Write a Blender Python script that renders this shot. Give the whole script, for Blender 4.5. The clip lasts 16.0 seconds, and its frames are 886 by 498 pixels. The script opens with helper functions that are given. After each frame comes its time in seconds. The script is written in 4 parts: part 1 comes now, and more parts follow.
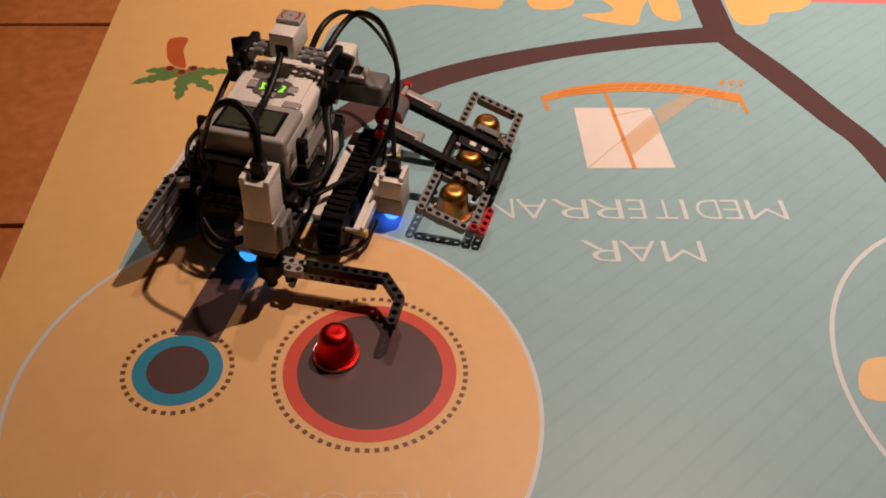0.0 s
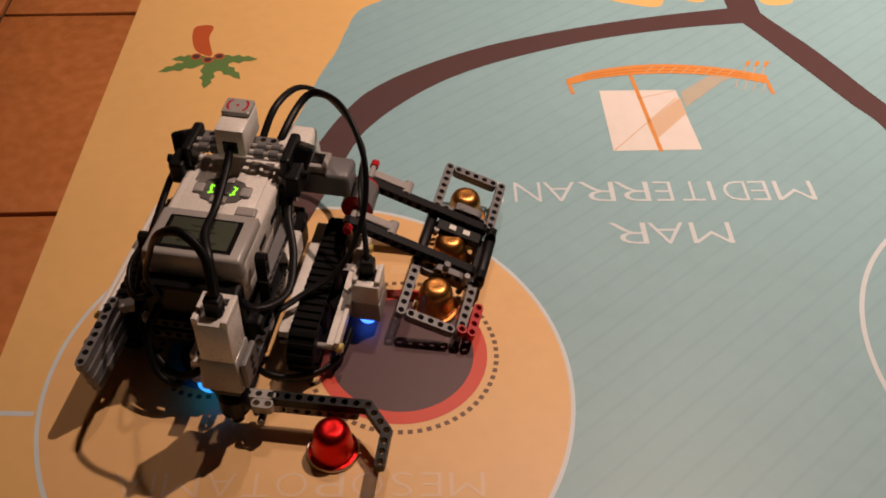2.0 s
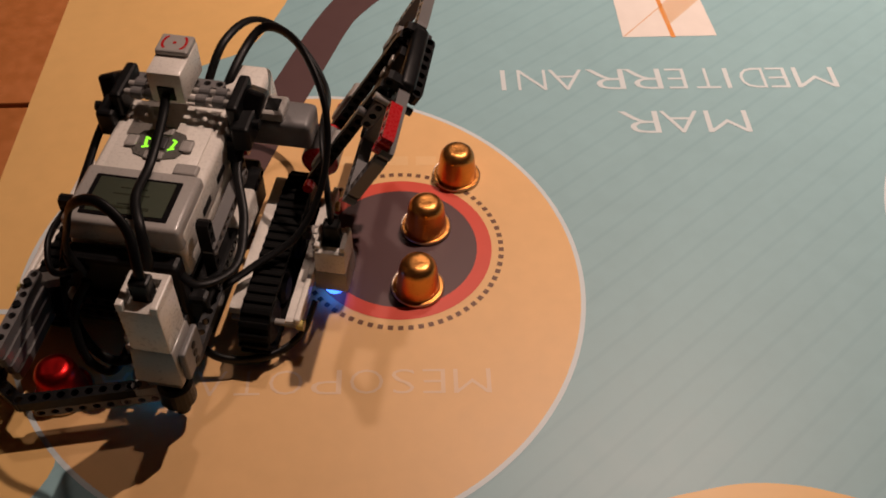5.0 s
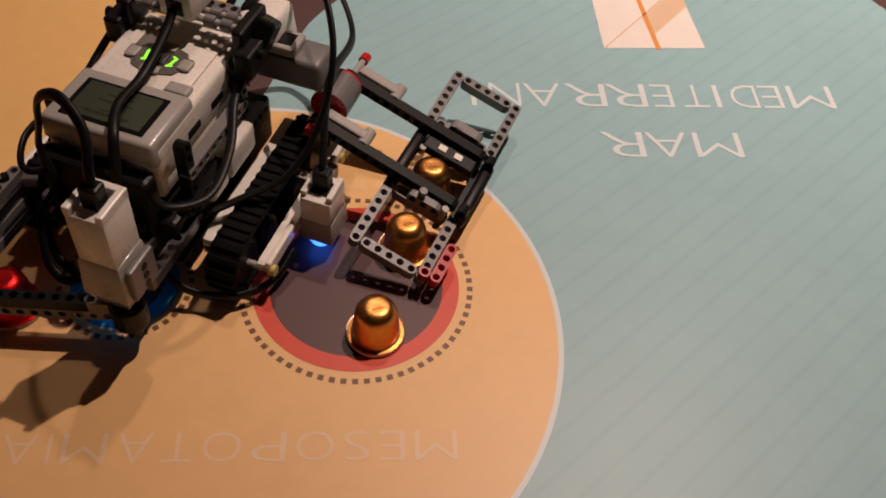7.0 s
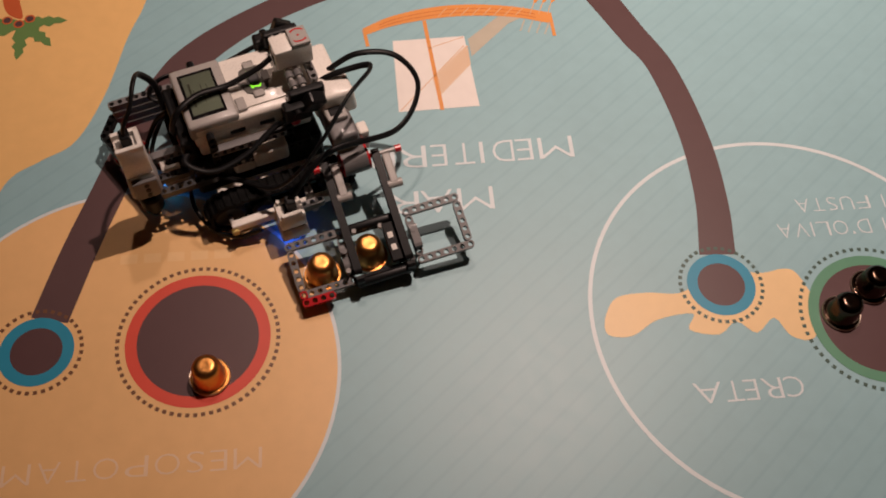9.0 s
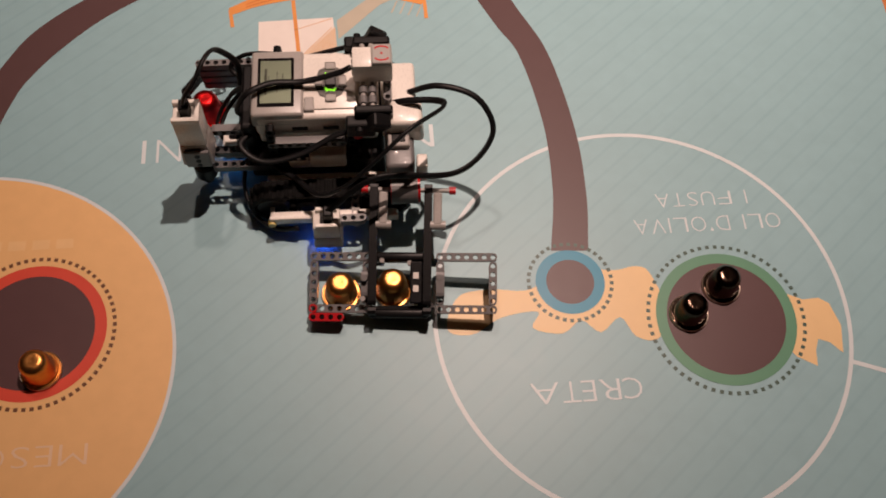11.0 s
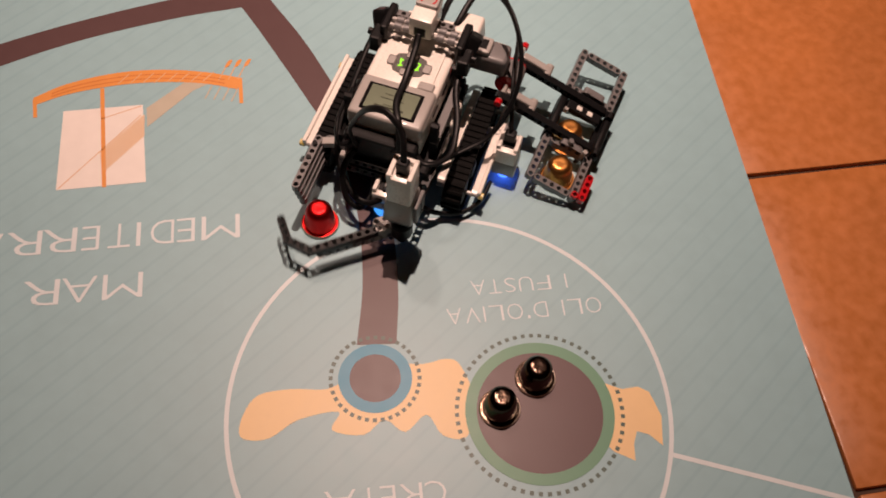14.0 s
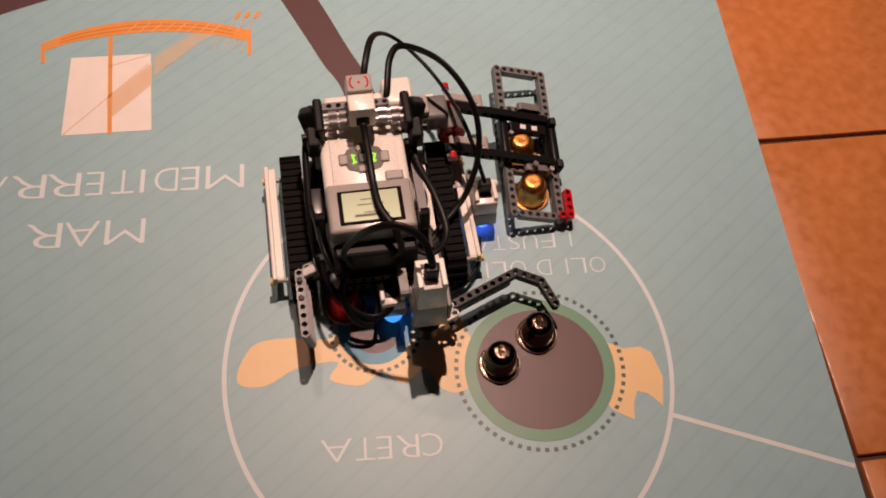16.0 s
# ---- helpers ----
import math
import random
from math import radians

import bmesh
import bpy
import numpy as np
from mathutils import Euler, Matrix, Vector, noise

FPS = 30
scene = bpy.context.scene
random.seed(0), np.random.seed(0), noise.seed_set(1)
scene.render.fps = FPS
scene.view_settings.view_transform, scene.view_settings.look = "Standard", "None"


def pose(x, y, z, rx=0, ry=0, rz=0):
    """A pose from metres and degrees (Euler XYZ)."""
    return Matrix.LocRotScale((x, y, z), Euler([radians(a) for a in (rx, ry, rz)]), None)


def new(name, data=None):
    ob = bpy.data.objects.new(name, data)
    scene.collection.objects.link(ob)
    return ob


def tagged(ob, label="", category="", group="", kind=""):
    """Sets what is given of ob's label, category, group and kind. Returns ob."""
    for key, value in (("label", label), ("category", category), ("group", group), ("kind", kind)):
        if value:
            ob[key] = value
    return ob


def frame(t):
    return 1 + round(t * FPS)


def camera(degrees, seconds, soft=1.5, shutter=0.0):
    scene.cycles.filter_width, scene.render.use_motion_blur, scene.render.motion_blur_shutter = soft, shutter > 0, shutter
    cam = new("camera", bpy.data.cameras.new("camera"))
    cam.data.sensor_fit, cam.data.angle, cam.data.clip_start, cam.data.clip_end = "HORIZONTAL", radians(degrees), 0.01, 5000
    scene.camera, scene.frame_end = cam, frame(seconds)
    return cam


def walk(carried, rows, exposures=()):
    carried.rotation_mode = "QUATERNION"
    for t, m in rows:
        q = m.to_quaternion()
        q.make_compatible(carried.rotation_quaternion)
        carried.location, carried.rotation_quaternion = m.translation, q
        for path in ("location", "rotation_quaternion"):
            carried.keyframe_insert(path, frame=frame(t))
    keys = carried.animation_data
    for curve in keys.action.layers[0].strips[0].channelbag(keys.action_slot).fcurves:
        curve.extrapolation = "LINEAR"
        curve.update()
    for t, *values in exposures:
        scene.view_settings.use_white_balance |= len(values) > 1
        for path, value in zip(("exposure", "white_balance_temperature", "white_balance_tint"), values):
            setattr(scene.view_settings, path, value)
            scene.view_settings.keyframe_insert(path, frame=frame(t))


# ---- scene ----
# Camera: hand-held over a printed game mat, about 0.5 to 0.8 m up.
cam = camera(50.03, 16.0, soft=1.8, shutter=0.2)


def held(x, y, z, yaw, pitch, roll):
    return pose(x, y, z, 90 + pitch, 0, yaw) @ pose(0, 0, 0, 0, 0, roll)


PATH = [
    (0.00, 0.0189, -0.4547, 0.5673, -3.88, -43.94, 3.46),
    (0.50, 0.0141, -0.4543, 0.5660, -3.14, -44.38, 3.04),
    (1.00, 0.0103, -0.4579, 0.5667, -2.26, -44.62, 1.88),
    (1.50, 0.0062, -0.4560, 0.5710, -2.70, -44.94, 2.15),
    (2.00, 0.0088, -0.4594, 0.5687, -2.51, -44.81, 1.96),
    (2.50, 0.0091, -0.4653, 0.5582, -2.74, -44.89, 2.34),
    (3.00, 0.0063, -0.4745, 0.5549, -2.74, -45.80, 2.33),
    (3.50, 0.0048, -0.4803, 0.5580, -3.01, -47.75, 2.49),
    (4.00, 0.0070, -0.4849, 0.5497, -3.31, -47.75, 1.96),
    (6.50, -0.0033, -0.3731, 0.4829, -6.00, -52.06, 5.03),
    (7.00, 0.0051, -0.3721, 0.4822, -7.32, -49.95, 6.06),
    (7.50, 0.0088, -0.3642, 0.4739, -7.10, -50.11, 5.34),
    (8.00, 0.0390, -0.3445, 0.5295, -9.59, -51.80, 5.09),
    (8.50, 0.1157, -0.3579, 0.7099, -9.91, -58.29, 3.84),
    (9.00, 0.1651, -0.3686, 0.8013, -8.40, -60.59, 3.77),
    (9.50, 0.1967, -0.3096, 0.8112, -14.40, -63.76, 6.32),
    (12.00, 0.3966, -0.3616, 0.8224, -5.58, -63.50, 4.00),
    (12.50, 0.4266, -0.3700, 0.8259, -8.14, -62.34, 5.28),
    (13.00, 0.4439, -0.3642, 0.8283, -7.75, -61.71, 4.94),
    (13.50, 0.4695, -0.3203, 0.8151, -8.65, -61.62, 3.11),
    (14.00, 0.4778, -0.3068, 0.7902, -11.42, -59.61, 5.58),
    (14.50, 0.4809, -0.3065, 0.7814, -12.15, -59.52, 5.99),
    (15.00, 0.4808, -0.3157, 0.7757, -11.78, -60.24, 6.28),
    (15.50, 0.4798, -0.3209, 0.7748, -11.75, -60.57, 7.34),
    (16.00, 0.4854, -0.3305, 0.7697, -9.98, -60.46, 5.92),
]
walk(cam, [(row[0], held(*row[1:])) for row in PATH], exposures=[
    (0.0, 0.03, 7700, 23), (1.0, 0.06, 7700, 23), (4.2, 0.14, 7480, 21), (7.5, 0.14, 7350, 21), (8.5, -0.06, 7250, 22), (9.5, -0.10, 7250, 23), (12.0, -0.10, 7640, 28), (13.5, -0.11, 7880, 31), (16.0, -0.10, 8120, 33)])

# Light: warm pendant over the mat, added weak second lamp, dim closed room.
world = bpy.data.worlds.new("world")
scene.world = world
world.use_nodes = True
world.node_tree.nodes["Background"].inputs[0].default_value = (1.0, 0.86, 0.76, 1)
world.node_tree.nodes["Background"].inputs[1].default_value = 0.003
LAMP = (0.60, 0.54, 1.75)
# second light: unseen source, added after a faint second shadow
ADDED_LAMP = (0.18, 1.20, 2.40)
for spot, power, size in ((LAMP, 9.6, 0.030), (ADDED_LAMP, 4.4, 0.10)):
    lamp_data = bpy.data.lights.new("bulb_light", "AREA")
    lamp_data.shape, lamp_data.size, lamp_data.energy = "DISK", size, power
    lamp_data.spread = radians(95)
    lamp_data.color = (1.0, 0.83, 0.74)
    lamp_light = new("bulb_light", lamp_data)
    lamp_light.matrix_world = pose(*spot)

# ---- materials ----


def material(name, colour, rough=0.45, metal=0.0, vary=0.12, scale=40.0, bump=0.0, bump_scale=400.0, coat=0.0, spec=0.5, wear=0.0):
    """A node material: base colour varied at two scales, rough spots, fine relief."""
    m = bpy.data.materials.new(name)
    m.use_nodes = True
    n, l = m.node_tree.nodes, m.node_tree.links
    b = n["Principled BSDF"]
    b.inputs["Metallic"].default_value = metal
    b.inputs["Specular IOR Level"].default_value = spec
    b.inputs["Coat Weight"].default_value = coat
    b.inputs["Coat Roughness"].default_value = 0.08
    at = n.new("ShaderNodeTexCoord")
    big, small = n.new("ShaderNodeTexNoise"), n.new("ShaderNodeTexNoise")
    big.inputs["Scale"].default_value, small.inputs["Scale"].default_value = scale, scale * 9
    big.inputs["Detail"].default_value, small.inputs["Detail"].default_value = 3, 4
    both = n.new("ShaderNodeMath")
    both.operation = "ADD"
    l.new(at.outputs["Object"], big.inputs["Vector"])
    l.new(at.outputs["Object"], small.inputs["Vector"])
    l.new(big.outputs["Fac"], both.inputs[0])
    l.new(small.outputs["Fac"], both.inputs[1])
    tone = n.new("ShaderNodeMapRange")
    tone.inputs["From Min"].default_value, tone.inputs["From Max"].default_value = 0.6, 1.4
    tone.inputs["To Min"].default_value, tone.inputs["To Max"].default_value = 1 - vary, 1 + vary
    l.new(both.outputs[0], tone.inputs["Value"])
    mix = n.new("ShaderNodeMix")
    mix.data_type, mix.blend_type = "RGBA", "MULTIPLY"
    mix.inputs["Factor"].default_value = 1
    mix.inputs["A"].default_value = (*colour, 1)
    l.new(tone.outputs[0], mix.inputs["B"])
    l.new(mix.outputs["Result"], b.inputs["Base Color"])
    gloss = n.new("ShaderNodeMapRange")
    gloss.inputs["From Min"].default_value, gloss.inputs["From Max"].default_value = 0.3, 0.7
    gloss.inputs["To Min"].default_value, gloss.inputs["To Max"].default_value = max(0.02, rough * (0.8 - wear)), min(1.0, rough * (1.2 + wear))
    l.new(small.outputs["Fac"], gloss.inputs["Value"])
    l.new(gloss.outputs[0], b.inputs["Roughness"])
    if bump:
        fine, up = n.new("ShaderNodeTexNoise"), n.new("ShaderNodeBump")
        fine.inputs["Scale"].default_value, fine.inputs["Detail"].default_value = bump_scale, 4
        up.inputs["Strength"].default_value, up.inputs["Distance"].default_value = bump, 0.001
        l.new(at.outputs["Object"], fine.inputs["Vector"])
        l.new(fine.outputs["Fac"], up.inputs["Height"])
        l.new(up.outputs[0], b.inputs["Normal"])
    return m


def glowing(name, colour, strength, base=(0.1, 0.1, 0.1)):
    m = bpy.data.materials.new(name)
    m.use_nodes = True
    b = m.node_tree.nodes["Principled BSDF"]
    b.inputs["Base Color"].default_value = (*base, 1)
    b.inputs["Emission Color"].default_value = (*colour, 1)
    b.inputs["Emission Strength"].default_value = strength
    b.inputs["Roughness"].default_value = 0.2
    return m


def printed(name, colour, lines=None):
    """Ink on the laminated mat: satin, a trace of waviness; the sea carries fine slanted lines."""
    m = material(name, colour, rough=0.43, vary=0.05, scale=7.0, bump=0.004, bump_scale=22.0, spec=0.43, wear=-0.17)
    if lines:
        n, l = m.node_tree.nodes, m.node_tree.links
        b = n["Principled BSDF"]
        old = b.inputs["Base Color"].links[0].from_socket
        at, turn, wave, ramp, mix = (n.new(k) for k in ("ShaderNodeTexCoord", "ShaderNodeMapping", "ShaderNodeTexWave", "ShaderNodeValToRGB", "ShaderNodeMix"))
        turn.inputs["Rotation"].default_value = (0, 0, radians(-lines[0]))
        wave.bands_direction = "Y"
        wave.inputs["Scale"].default_value = 0.314 / lines[1]
        wave.inputs["Distortion"].default_value, wave.inputs["Detail"].default_value = 0.25, 2
        wave.inputs["Detail Scale"].default_value = 3.0
        ramp.color_ramp.elements[0].position, ramp.color_ramp.elements[0].color = 0.0, (0.925, 0.945, 0.955, 1)
        ramp.color_ramp.elements[1].position, ramp.color_ramp.elements[1].color = 0.16, (1, 1, 1, 1)
        mix.data_type, mix.blend_type = "RGBA", "MULTIPLY"
        mix.inputs["Factor"].default_value = 1
        l.new(at.outputs["Object"], turn.inputs["Vector"])
        l.new(turn.outputs[0], wave.inputs["Vector"])
        l.new(wave.outputs["Fac"], ramp.inputs["Fac"])
        l.new(old, mix.inputs["A"])
        l.new(ramp.outputs["Color"], mix.inputs["B"])
        l.new(mix.outputs["Result"], b.inputs["Base Color"])
    return m


SEA = printed("sea_print", (0.265, 0.46, 0.50), lines=(40, 0.0175))
PALE_SAND = printed("pale_sand_print", (0.80, 0.555, 0.285))
SAND = printed("sand_print", (0.82, 0.50, 0.195))
ISLE = printed("island_print", (0.80, 0.48, 0.21))
ROAD = printed("road_print", (0.093, 0.047, 0.047))
DISC = printed("dark_disc_print", (0.090, 0.041, 0.042))
REDP = printed("red_ring_print", (0.68, 0.072, 0.040))
BLUEP = printed("blue_ring_print", (0.006, 0.250, 0.385))
GREENP = printed("green_ring_print", (0.090, 0.270, 0.170))
WHITEP = printed("white_line_print", (0.61, 0.69, 0.71))
FAINT = printed("pale_lettering_print", (0.79, 0.555, 0.365))
FAINTER = printed("faint_lettering_print", (0.82, 0.525, 0.25))
DOTS = printed("dot_print", (0.165, 0.070, 0.032))
DOTS_GREEN = printed("green_dot_print", (0.05, 0.10, 0.08))
ORANGE = printed("orange_print", (0.72, 0.28, 0.07))
PALE_ORANGE = printed("pale_orange_print", (0.66, 0.38, 0.20))
DEEP_ORANGE = printed("deep_orange_print", (0.58, 0.16, 0.035))
HAZE_ORANGE = printed("thin_orange_print", (0.47, 0.43, 0.34))
SAIL_SHADE = printed("shaded_sail_print", (0.70, 0.54, 0.40))
SAIL = printed("sail_print", (0.76, 0.71, 0.66))
PALM_GREEN = printed("palm_leaf_print", (0.12, 0.23, 0.07))
PALM_RED = printed("palm_trunk_print", (0.55, 0.11, 0.035))
PINK = printed("pink_print", (0.75, 0.22, 0.22))
PAPER = material("mat_edge_vinyl", (0.6, 0.55, 0.5), rough=0.5)

TILE = material("terracotta_tile", (0.50, 0.17, 0.050), rough=0.42, vary=0.18, scale=9.0, bump=0.10, bump_scale=120, wear=0.1)
GROUT = material("dark_grout", (0.06, 0.03, 0.018), rough=0.9, vary=0.3, bump=0.5)
# unseen walls and ceiling: colours set dark to keep bounced light low
PLASTER = material("dimmed_wall_plaster", (0.24, 0.20, 0.16), rough=0.85, vary=0.06, scale=3, bump=0.2, bump_scale=120)
CEIL = material("dimmed_ceiling_plaster", (0.46, 0.42, 0.37), rough=0.9, vary=0.05, scale=3, bump=0.2, bump_scale=120)

WHITE = material("white_plastic", (0.78, 0.74, 0.68), rough=0.30, vary=0.05, scale=60, bump=0.02, coat=0.15)
LIGHT = material("light_grey_plastic", (0.36, 0.34, 0.32), rough=0.32, vary=0.07, scale=60, bump=0.02, coat=0.15)
GREY = material("mid_grey_plastic", (0.150, 0.145, 0.145), rough=0.42, vary=0.08, scale=60, bump=0.02, coat=0.15)
DARK = material("dark_grey_plastic", (0.055, 0.055, 0.058), rough=0.34, vary=0.1, scale=60, bump=0.02, coat=0.15)
BLACK = material("black_plastic", (0.0055, 0.0055, 0.006), rough=0.40, vary=0.15, scale=60, bump=0.02, spec=0.22)
RUBBER = material("black_rubber", (0.004, 0.0039, 0.0038), spec=0.09, rough=0.66, vary=0.25, scale=80, bump=0.1)
CABLE = material("black_cable_sheath", (0.005, 0.005, 0.0055), spec=0.22, rough=0.44, vary=0.1, scale=80)
RED = material("red_plastic", (0.50, 0.012, 0.016), rough=0.28, vary=0.06, scale=60, coat=0.2)
YELLOW = material("pale_yellow_plastic", (0.62, 0.48, 0.16), rough=0.35)
GOLD = material("gold_foil", (0.66, 0.290, 0.085), rough=0.34, metal=1.0, vary=0.10, scale=90, bump=0.55, bump_scale=130)
RED_FOIL = material("red_foil", (0.58, 0.018, 0.018), rough=0.36, metal=1.0, vary=0.1, scale=90, bump=0.55, bump_scale=130)
BLACK_FOIL = material("black_foil", (0.060, 0.040, 0.030), rough=0.16, metal=1.0, vary=0.1, scale=90, bump=0.85, bump_scale=130)
SILVER = material("silver_rim_foil", (0.62, 0.52, 0.42), rough=0.42, metal=1.0, vary=0.08, scale=90, bump=0.1)
SCREEN = material("lcd_screen", (0.150, 0.180, 0.130), rough=0.36, metal=0.95, vary=0.04, scale=30, wear=-0.18)
BEZEL_GLASS = material("black_screen_glass", (0.008, 0.008, 0.009), rough=0.08, vary=0.05)
INK = material("screen_ink", (0.03, 0.035, 0.02), rough=0.3)
PAD = material("button_pad_grey", (0.115, 0.11, 0.10), rough=0.30, vary=0.06)
GREEN_GLOW = glowing("green_status_light", (0.22, 1.0, 0.04), 1.1, (0.1, 0.3, 0.05))
CYAN_GLOW = glowing("cyan_sensor_light", (0.0, 0.30, 1.0), 1.5)
BLUE_GLOW = glowing("blue_sensor_light", (0.018, 0.15, 1.0), 4.0)

# ---- mesh helpers ----


def finish(bm, name, mat, smooth=None):
    me = bpy.data.meshes.new(name)
    bm.normal_update()
    if smooth:
        for face in bm.faces:
            face.smooth = True
    bm.to_mesh(me)
    bm.free()
    if smooth and smooth is not True:
        me.set_sharp_from_angle(angle=radians(smooth))
    me.materials.append(mat)
    return me


def part(name, bm, mat, parent=None, label="", m=None, smooth=None):
    """Links a bmesh as one mesh object under a thing or a part."""
    ob = new(name, finish(bm, name, mat, smooth))
    ob.parent = parent
    if m is not None:
        ob.matrix_basis = m
    return tagged(ob, label)


def shared(name, me, parent, m):
    ob = new(name, me)
    ob.parent = parent
    ob.matrix_basis = m
    return ob


def joined(*bms):
    out = bmesh.new()
    for bm in bms:
        me = bpy.data.meshes.new("temporary")
        bm.to_mesh(me)
        bm.free()
        out.from_mesh(me)
        bpy.data.meshes.remove(me)
    return out


def box(x0, x1, y0, y1, z0, z1, bevel=0.0012, segments=2):
    bm = bmesh.new()
    bmesh.ops.create_cube(bm, size=1)
    for v in bm.verts:
        v.co = Vector(((x0 + x1) / 2 + v.co.x * (x1 - x0), (y0 + y1) / 2 + v.co.y * (y1 - y0), (z0 + z1) / 2 + v.co.z * (z1 - z0)))
    if bevel:
        bmesh.ops.bevel(bm, geom=bm.edges[:], offset=bevel, segments=segments, affect="EDGES", profile=0.5)
    return bm


def moved(bm, m):
    bmesh.ops.transform(bm, matrix=m, verts=bm.verts)
    return bm


def taper(bm, z0, z1, low, high):
    """Scales the mesh about its middle in x and y, from low at z0 to high at z1."""
    cx = sum(v.co.x for v in bm.verts) / len(bm.verts)
    cy = sum(v.co.y for v in bm.verts) / len(bm.verts)
    for v in bm.verts:
        k = low + (high - low) * min(1, max(0, (v.co.z - z0) / (z1 - z0)))
        v.co.x, v.co.y = cx + (v.co.x - cx) * k, cy + (v.co.y - cy) * k
    return bm


def lathe(profile, n=40, waves=0, depth=0.0):
    bm, rings = bmesh.new(), []
    for r, z in profile:
        rings.append([bm.verts.new((r * (1 + depth * math.cos(waves * k * math.tau / n)) * math.cos(k * math.tau / n),
                                    r * (1 + depth * math.cos(waves * k * math.tau / n)) * math.sin(k * math.tau / n), z)) for k in range(n)])
    for a, b in zip(rings, rings[1:]):
        for k in range(n):
            bm.faces.new((a[k], a[(k + 1) % n], b[(k + 1) % n], b[k]))
    bm.faces.new(rings[-1])
    bm.faces.new(rings[0][::-1])
    return bm


def rod(p, q, r, n=14):
    """A round rod from p to q."""
    p, q = Vector(p), Vector(q)
    bm = bmesh.new()
    length = (q - p).length
    bmesh.ops.create_cone(bm, cap_ends=True, segments=n, radius1=r, radius2=r, depth=length)
    turn = (q - p).to_track_quat("Z", "Y").to_matrix().to_4x4()
    return moved(bm, Matrix.Translation((p + q) / 2) @ turn)


def spline(points, steps=9):
    pts = [Vector(p) for p in points]
    pts = [2 * pts[0] - pts[1]] + pts + [2 * pts[-1] - pts[-2]]
    out = []
    for a, b, c, d in zip(pts, pts[1:], pts[2:], pts[3:]):
        for k in range(steps):
            t = k / steps
            out.append(0.5 * (2 * b + (c - a) * t + (2 * a - 5 * b + 4 * c - d) * t * t + (3 * b - a - 3 * c + d) * t ** 3))
    return out + [pts[-2]]


def tube(points, wide, thick, n=10):
    path, bm, rings, side = spline(points), bmesh.new(), [], Vector((1, 0, 0))
    for i, p in enumerate(path):
        along = (path[min(i + 1, len(path) - 1)] - path[max(i - 1, 0)]).normalized()
        side = (side - along * side.dot(along)).normalized()
        other = along.cross(side)
        rings.append([bm.verts.new(p + side * wide * math.cos(k * math.tau / n) + other * thick * math.sin(k * math.tau / n)) for k in range(n)])
    for a, b in zip(rings, rings[1:]):
        for k in range(n):
            bm.faces.new((a[k], a[(k + 1) % n], b[(k + 1) % n], b[k]))
    bm.faces.new(rings[-1])
    bm.faces.new(rings[0][::-1])
    return bm


STUD = 0.008
BEAMS = {}


def beam_mesh(n, mat):
    """A rounded building beam n holes long, along x from its first hole, with the holes running through it in z."""
    if (n, mat.name) in BEAMS:
        return BEAMS[n, mat.name]
    bm, h, hole = bmesh.new(), 0.0037, 0.0025
    where = {}

    def vert(x, y, z):
        key = (round(x * 1e6), round(y * 1e6), round(z * 1e6))
        if key not in where:
            where[key] = bm.verts.new((x, y, z))
        return where[key]

    for i in range(n):
        cx, outer, inner = i * STUD, [], []
        for k in range(8):
            a = k * math.pi / 4
            ux, uy = round(math.cos(a), 4), round(math.sin(a), 4)
            if k % 2:
                first = (i == 0 and ux < 0) or (i == n - 1 and ux > 0)
                ox, oy = ((0.0028 if first else 0.004) * (1 if ux > 0 else -1), (0.0030 if first else 0.0037) * (1 if uy > 0 else -1))
            else:
                ox, oy = 0.004 * ux, 0.0037 * uy
            outer.append((cx + ox, oy))
            inner.append((cx + hole * ux, hole * uy))
        for k in range(8):
            j = (k + 1) % 8
            (ax, ay), (bx, by), (cx2, cy2), (dx, dy) = outer[k], outer[j], inner[j], inner[k]
            bm.faces.new((vert(ax, ay, h), vert(bx, by, h), vert(cx2, cy2, h), vert(dx, dy, h)))
            bm.faces.new((vert(bx, by, -h), vert(ax, ay, -h), vert(dx, dy, -h), vert(cx2, cy2, -h)))
            bm.faces.new((vert(dx, dy, h), vert(cx2, cy2, h), vert(cx2, cy2, -h), vert(dx, dy, -h)))
            shared_right = i < n - 1 and k in (7, 0)
            shared_left = i > 0 and k in (3, 4)
            if not (shared_right or shared_left):
                bm.faces.new((vert(bx, by, h), vert(ax, ay, h), vert(ax, ay, -h), vert(bx, by, -h)))
    edges = [e for e in bm.edges if e.calc_length() > 0.0 and abs(e.calc_face_angle(0)) > 1.2 and abs(e.verts[0].co.z - e.verts[1].co.z) < 1e-6
             and max(abs(v.co.y) for v in e.verts) > 0.0029]
    bmesh.ops.bevel(bm, geom=edges, offset=0.0005, segments=1, affect="EDGES")
    BEAMS[n, mat.name] = finish(bm, "beam", mat)
    return BEAMS[n, mat.name]


def beam(parent, n, start, along, holes, mat, name="beam"):
    """A beam of n holes from start, in the direction along, with its holes facing the direction holes."""
    x = Vector(along).normalized()
    z = Vector(holes)
    z = (z - x * z.dot(x)).normalized()
    y = z.cross(x)
    m = Matrix((x, y, z)).transposed().to_4x4()
    m.translation = start
    return shared(name, beam_mesh(n, mat), parent, m)


def thing(name, label, category, group="", kind=""):
    return tagged(new(name), label, category, group, kind)


# ---- room ----


